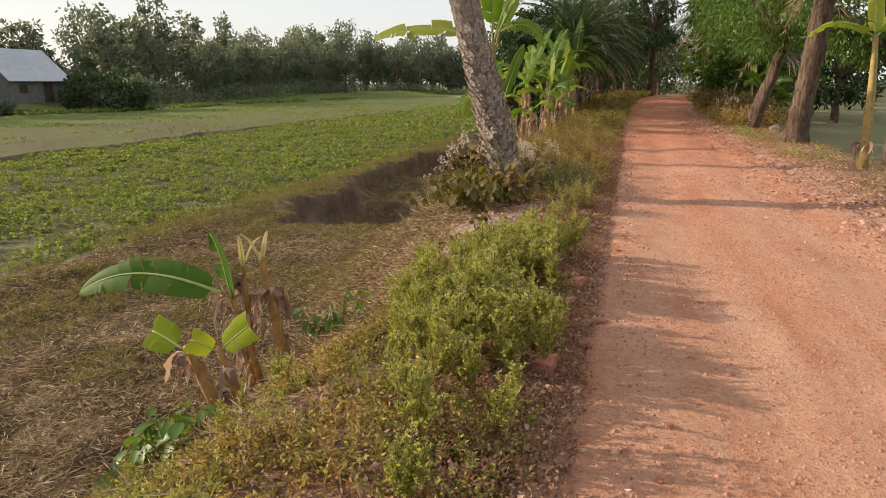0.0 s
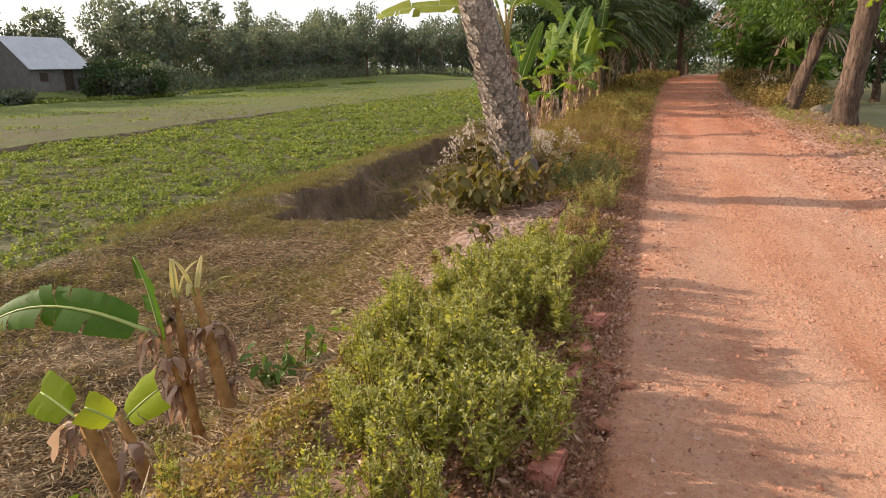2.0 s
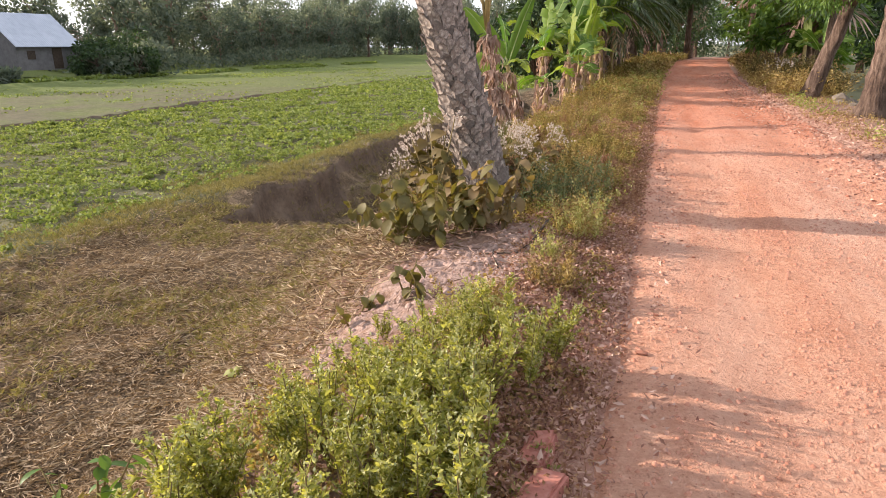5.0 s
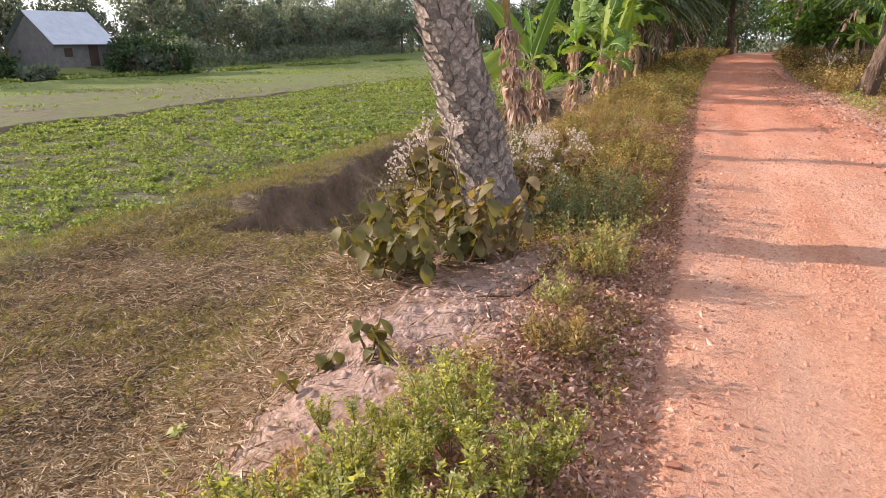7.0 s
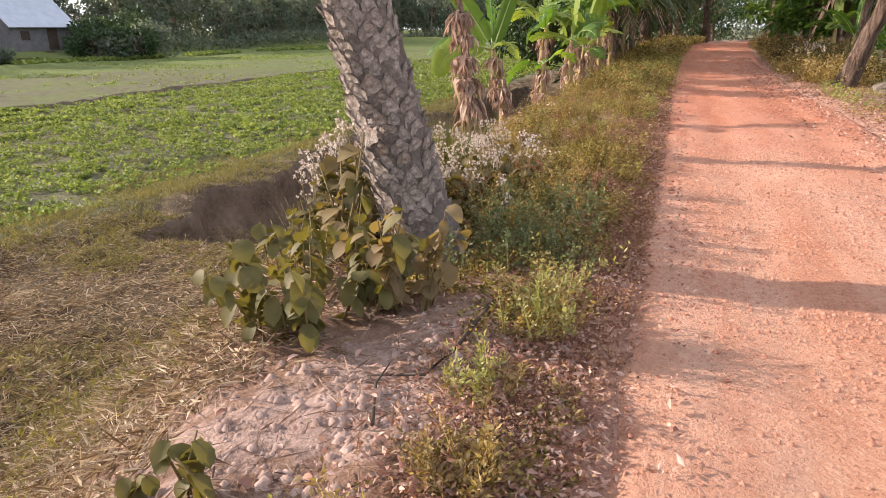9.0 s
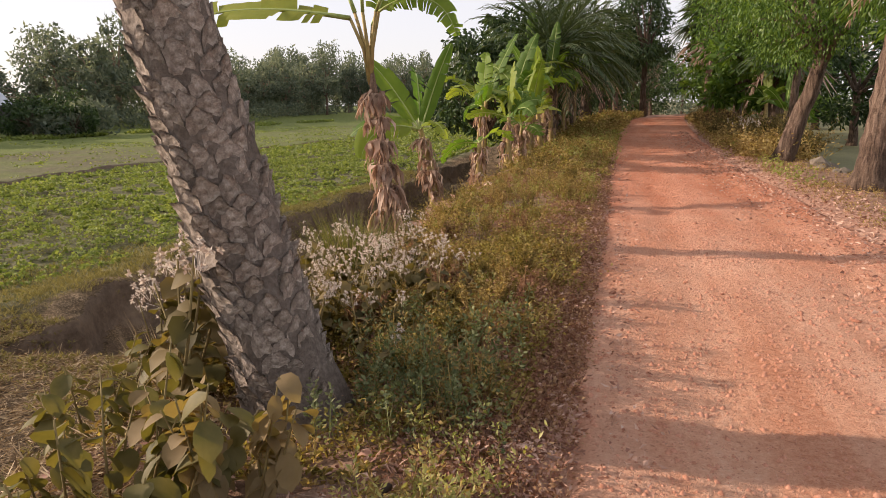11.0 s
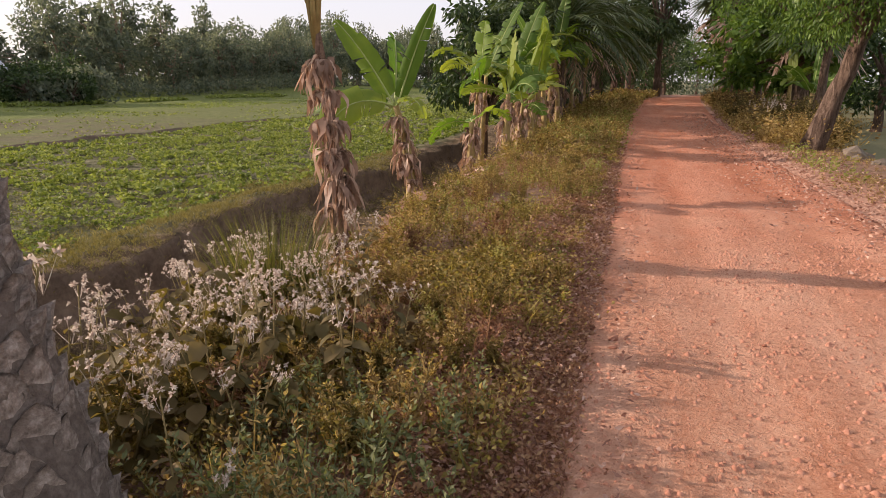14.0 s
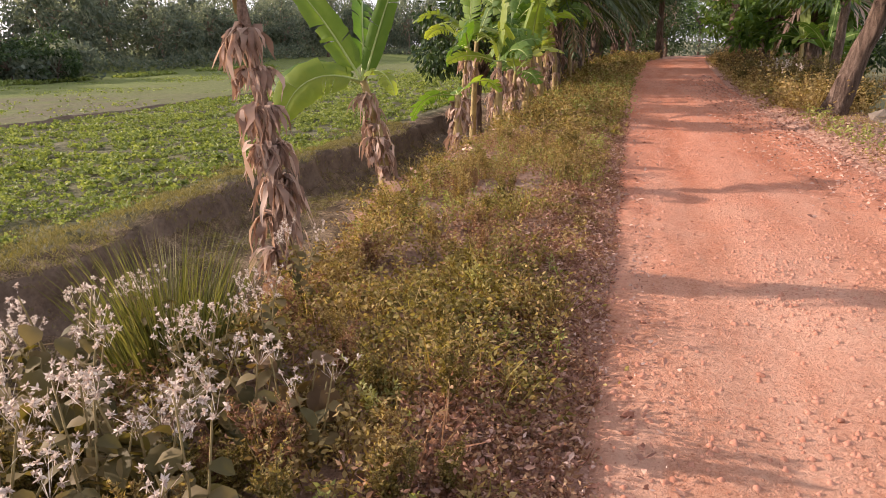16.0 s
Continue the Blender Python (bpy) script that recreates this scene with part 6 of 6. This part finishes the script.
sapling(-2.47, 3.42, [((-0.22, 0.0, 0.54), 172, 24, 0.7, 0.52, 0.25, 0.06, -1.0, 0.55), ((0.02, 0.02, 0.54), 22, 44, 0.6, 0.50, 0.24, 0.06, 0.9, 0.55), ((0.02, 0.02, 0.54), 190, 30, 0.8, 0.36, 0.18, 0.06, -0.9, 0.55)],
        [(0.10, -0.04, -0.30, 0.04, 0.58, 0.044), (0.22, 0.04, -0.20, -0.02, 0.58, 0.036), (0.16, 0.10, 0.0, 0.06, 0.34, 0.030)], 3, 511, "Cut banana sapling with bright folded yellow-green leaves")
sapling(-2.66, 4.3, [((-0.20, -0.05, 0.66), 165, 80, 1.5, 0.62, 0.34, 0.10, 1.0), ((-0.22, -0.05, 0.76), 186, 20, 1.1, 1.34, 0.30, 0.32, -1.2), ((0.04, 0.0, 1.02), 60, 78, 0.5, 0.26, 0.05, 0.0, 0.3), ((0.04, 0.0, 1.02), 170, 68, 1.6, 0.30, 0.04, 0.0, 0.3), ((0.04, 0.0, 1.0), 300, 60, 2.4, 0.34, 0.04, 0.0, -0.3), ((0.04, 0.0, 1.0), 20, 50, 1.2, 0.30, 0.03, 0.0, -0.3), ((-0.15, 0.05, 0.94), 130, 70, 1.2, 0.30, 0.05, 0.0, 0.3), ((-0.15, 0.05, 0.94), 30, 76, 1.8, 0.32, 0.04, 0.0, 0.3)],
        [(-0.02, 0.0, -0.20, -0.05, 0.82, 0.024), (-0.12, 0.05, -0.03, 0.0, 0.98, 0.026), (0.24, 0.0, -0.20, 0.0, 1.08, 0.040)], 5, 512, "Banana sapling with one broad green leaf and dry stalks")

# ---- sticks and fallen leaves in the ditch ----
def stick(points, r, label, material=None):
    m = Mesh()
    n = len(points)
    tube(m, points, [r * (1 - 0.6 * i / (n - 1)) for i in range(n)], 6)
    ob = m.obj("stick", material or DARK_WOOD)
    tagged(ob, label, "stick")


def on_ground(pts, up):
    return [Vector((x, y, zat(x, y) + up + e)) for x, y, e in pts]


stick(on_ground([(-0.72, 8.15, 0.10), (-0.80, 7.9, 0.06), (-0.86, 7.6, 0.02), (-0.92, 7.35, 0.0), (-1.15, 7.28, 0.0)], 0.014), 0.014, "Dark bent dead stick lying on the ash heap")
stick(on_ground([(-0.95, 6.9, 0.0), (-1.05, 7.15, 0.01), (-1.1, 7.4, 0.02)], 0.012), 0.008, "Thin dry twig on the pale dust")
stick(on_ground([(-3.0, 13.6, 0.55), (-3.2, 14.4, 0.45), (-3.3, 15.3, 0.35), (-3.2, 15.9, 0.2)], 0.03), 0.03, "Dry fallen banana stalk across the ditch", DEAD_LEAF)
stick(on_ground([(-3.9, 12.5, 0.3), (-3.6, 12.7, 0.35), (-3.2, 12.6, 0.15)], 0.01), 0.008, "Thin pale dry twig over the ditch", STRAW)
stick(on_ground([(-2.6, 11.2, 0.0), (-2.9, 11.5, 0.28), (-3.15, 11.8, 0.55)], 0.01), 0.007, "Thin pale dry twig over the ditch", STRAW)
stick(on_ground([(-2.5, 11.5, 0.05), (-2.85, 11.6, 0.3), (-3.3, 11.6, 0.4)], 0.01), 0.006, "Thin pale dry twig over the ditch", STRAW)
stick(on_ground([(-2.7, 11.9, 0.0), (-2.8, 11.4, 0.35), (-2.85, 11.0, 0.5)], 0.01), 0.006, "Thin pale dry twig over the ditch", STRAW)
stick(on_ground([(-2.9, 5.9, 0.0), (-3.05, 6.0, 0.01), (-3.25, 6.02, 0.0)], 0.012), 0.012, "Pale dry stalk lying in the stubble", STRAW)


stones = [rock_mesh(40 + i, 1.0, 0.75) for i in range(3)]
for me in stones:
    me.materials[0] = surface("field_stone", (0.10, 0.08, 0.06), (0.19, 0.155, 0.12), (0.28, 0.24, 0.19), 9.0, 0.95, 0.7, 0.02)
# stones at the foot of the roadside tree
for k, (x, y, s) in enumerate(((4.5, 23.3, 0.22), (4.85, 22.8, 0.18), (4.3, 22.5, 0.12), (4.75, 23.5, 0.16), (5.05, 23.1, 0.14), (4.4, 21.7, 0.10))):
    ob = new("stone", stones[k % 3])
    ob.matrix_basis = Matrix.Translation((x, y, zat(x, y) + s * 0.2)) @ Matrix.Rotation(k * 1.3, 4, "Z") @ Matrix.Diagonal((s * 1.2, s, s, 1))
    tagged(ob, "Rough earth-coloured stone by the tree", "stone", "stones by the tree")

# ---- farmhouse beyond the fields ----
def farmhouse(x, y, z, turn, length, half, eave, ridge, label, roof_mat, wall_mat):
    ob = root("farmhouse", x, y, z, label, "house", turn=turn)
    t, w, l = 0.2, half - 0.5, length / 2 - 0.3
    for nm, (x0, x1, y0, y1) in (("front_wall", (-l, l, -w, -w + t)), ("back_wall", (-l, l, w - t, w))):
        m = Mesh()
        m.add([(a, b, c) for c in (-0.3, eave - 0.05) for a, b in ((x0, y0), (x1, y0), (x1, y1), (x0, y1))], [(0, 1, 5, 4), (1, 2, 6, 5), (2, 3, 7, 6), (3, 0, 4, 7), (4, 5, 6, 7), (3, 2, 1, 0)])
        m.obj(nm, wall_mat, ob, smooth=False)
    for sx in (-1, 1):
        m = Mesh()
        a, b = sx * l, sx * (l - t)
        gy = ridge - 0.25 - (ridge - eave) * 0.02
        prof = [(-w + t, -0.3), (w - t, -0.3), (w - t, eave - 0.05), (0, gy), (-w + t, eave - 0.05)]
        m.add([(a, p, q) for p, q in prof] + [(b, p, q) for p, q in prof], [(0, 1, 2, 3, 4), (9, 8, 7, 6, 5)] + [(i, (i + 1) % 5, 5 + (i + 1) % 5, 5 + i) for i in range(5)])
        m.obj("gable_wall", wall_mat, ob, smooth=False)
    for sy in (-1, 1):
        m, n = Mesh(), 60
        v, f = [], []
        for i in range(n + 1):
            xx = -length / 2 + length * i / n
            c = 0.04 * (i % 2)
            v += [(xx, sy * half, eave - 0.15 + c), (xx, 0, ridge + c), (xx, sy * half, eave - 0.20 + c), (xx, 0, ridge - 0.05 + c)]
        for i in range(n):
            b = i * 4
            f += [(b, b + 4, b + 5, b + 1), (b + 2, b + 3, b + 7, b + 6), (b, b + 2, b + 6, b + 4)]
        m.add(v, f)
        m.obj("roof_slope", roof_mat, ob, "corrugated sheets", smooth=False)
    m = Mesh()
    m.add([(a, b, c) for c in (-0.2, 1.75) for a, b in ((0.4, -w - 0.05), (1.4, -w - 0.05), (1.4, -w + 0.03), (0.4, -w + 0.03))], [(0, 1, 5, 4), (1, 2, 6, 5), (2, 3, 7, 6), (3, 0, 4, 7), (4, 5, 6, 7)])
    m.obj("door", DARK_WOOD, ob, smooth=False)
    for wx in (-2.2, 2.8):
        m = Mesh()
        m.add([(a, b, c) for c in (0.7, 1.5) for a, b in ((wx, -w - 0.05), (wx + 0.8, -w - 0.05), (wx + 0.8, -w + 0.03), (wx, -w + 0.03))], [(0, 1, 5, 4), (1, 2, 6, 5), (2, 3, 7, 6), (3, 0, 4, 7), (4, 5, 6, 7)])
        m.obj("window_shutter", DARK_WOOD, ob, smooth=False)
    return ob


hx, hy = -60.6, 55.4
farmhouse(hx, hy, -0.1, 84, 7.0, 4.0, 2.0, 5.0, "Farmhouse with a pale tin roof among trees", TIN, MUD_WALL)
farmhouse(-70.0, 51.0, 0.0, 48, 8.0, 4.4, 1.9, 4.0, "Low hut with a dark thatched roof behind the field", THATCH, MUD_WALL)
for k, (bx, by, tall, r) in enumerate([(-53.5, 57.5, 4.2, 2.6), (-51.5, 60.5, 3.8, 2.4), (-54.0, 63.0, 5.0, 2.8), (-57.5, 45.5, 2.6, 2.0), (-62, 44, 3.2, 2.4)]):
    branchy_tree("house_bush", bx, by, tall, 0.12, (r, r, tall * 0.48, tall * 0.48, 0, 0), 1800, (0.36, 0.17), 600 + k, "Dense dark green bush beside the farmhouse", foliage=DARK_LEAF, fork=0.3, clumps=22, group="bushes by the house", category="bush")
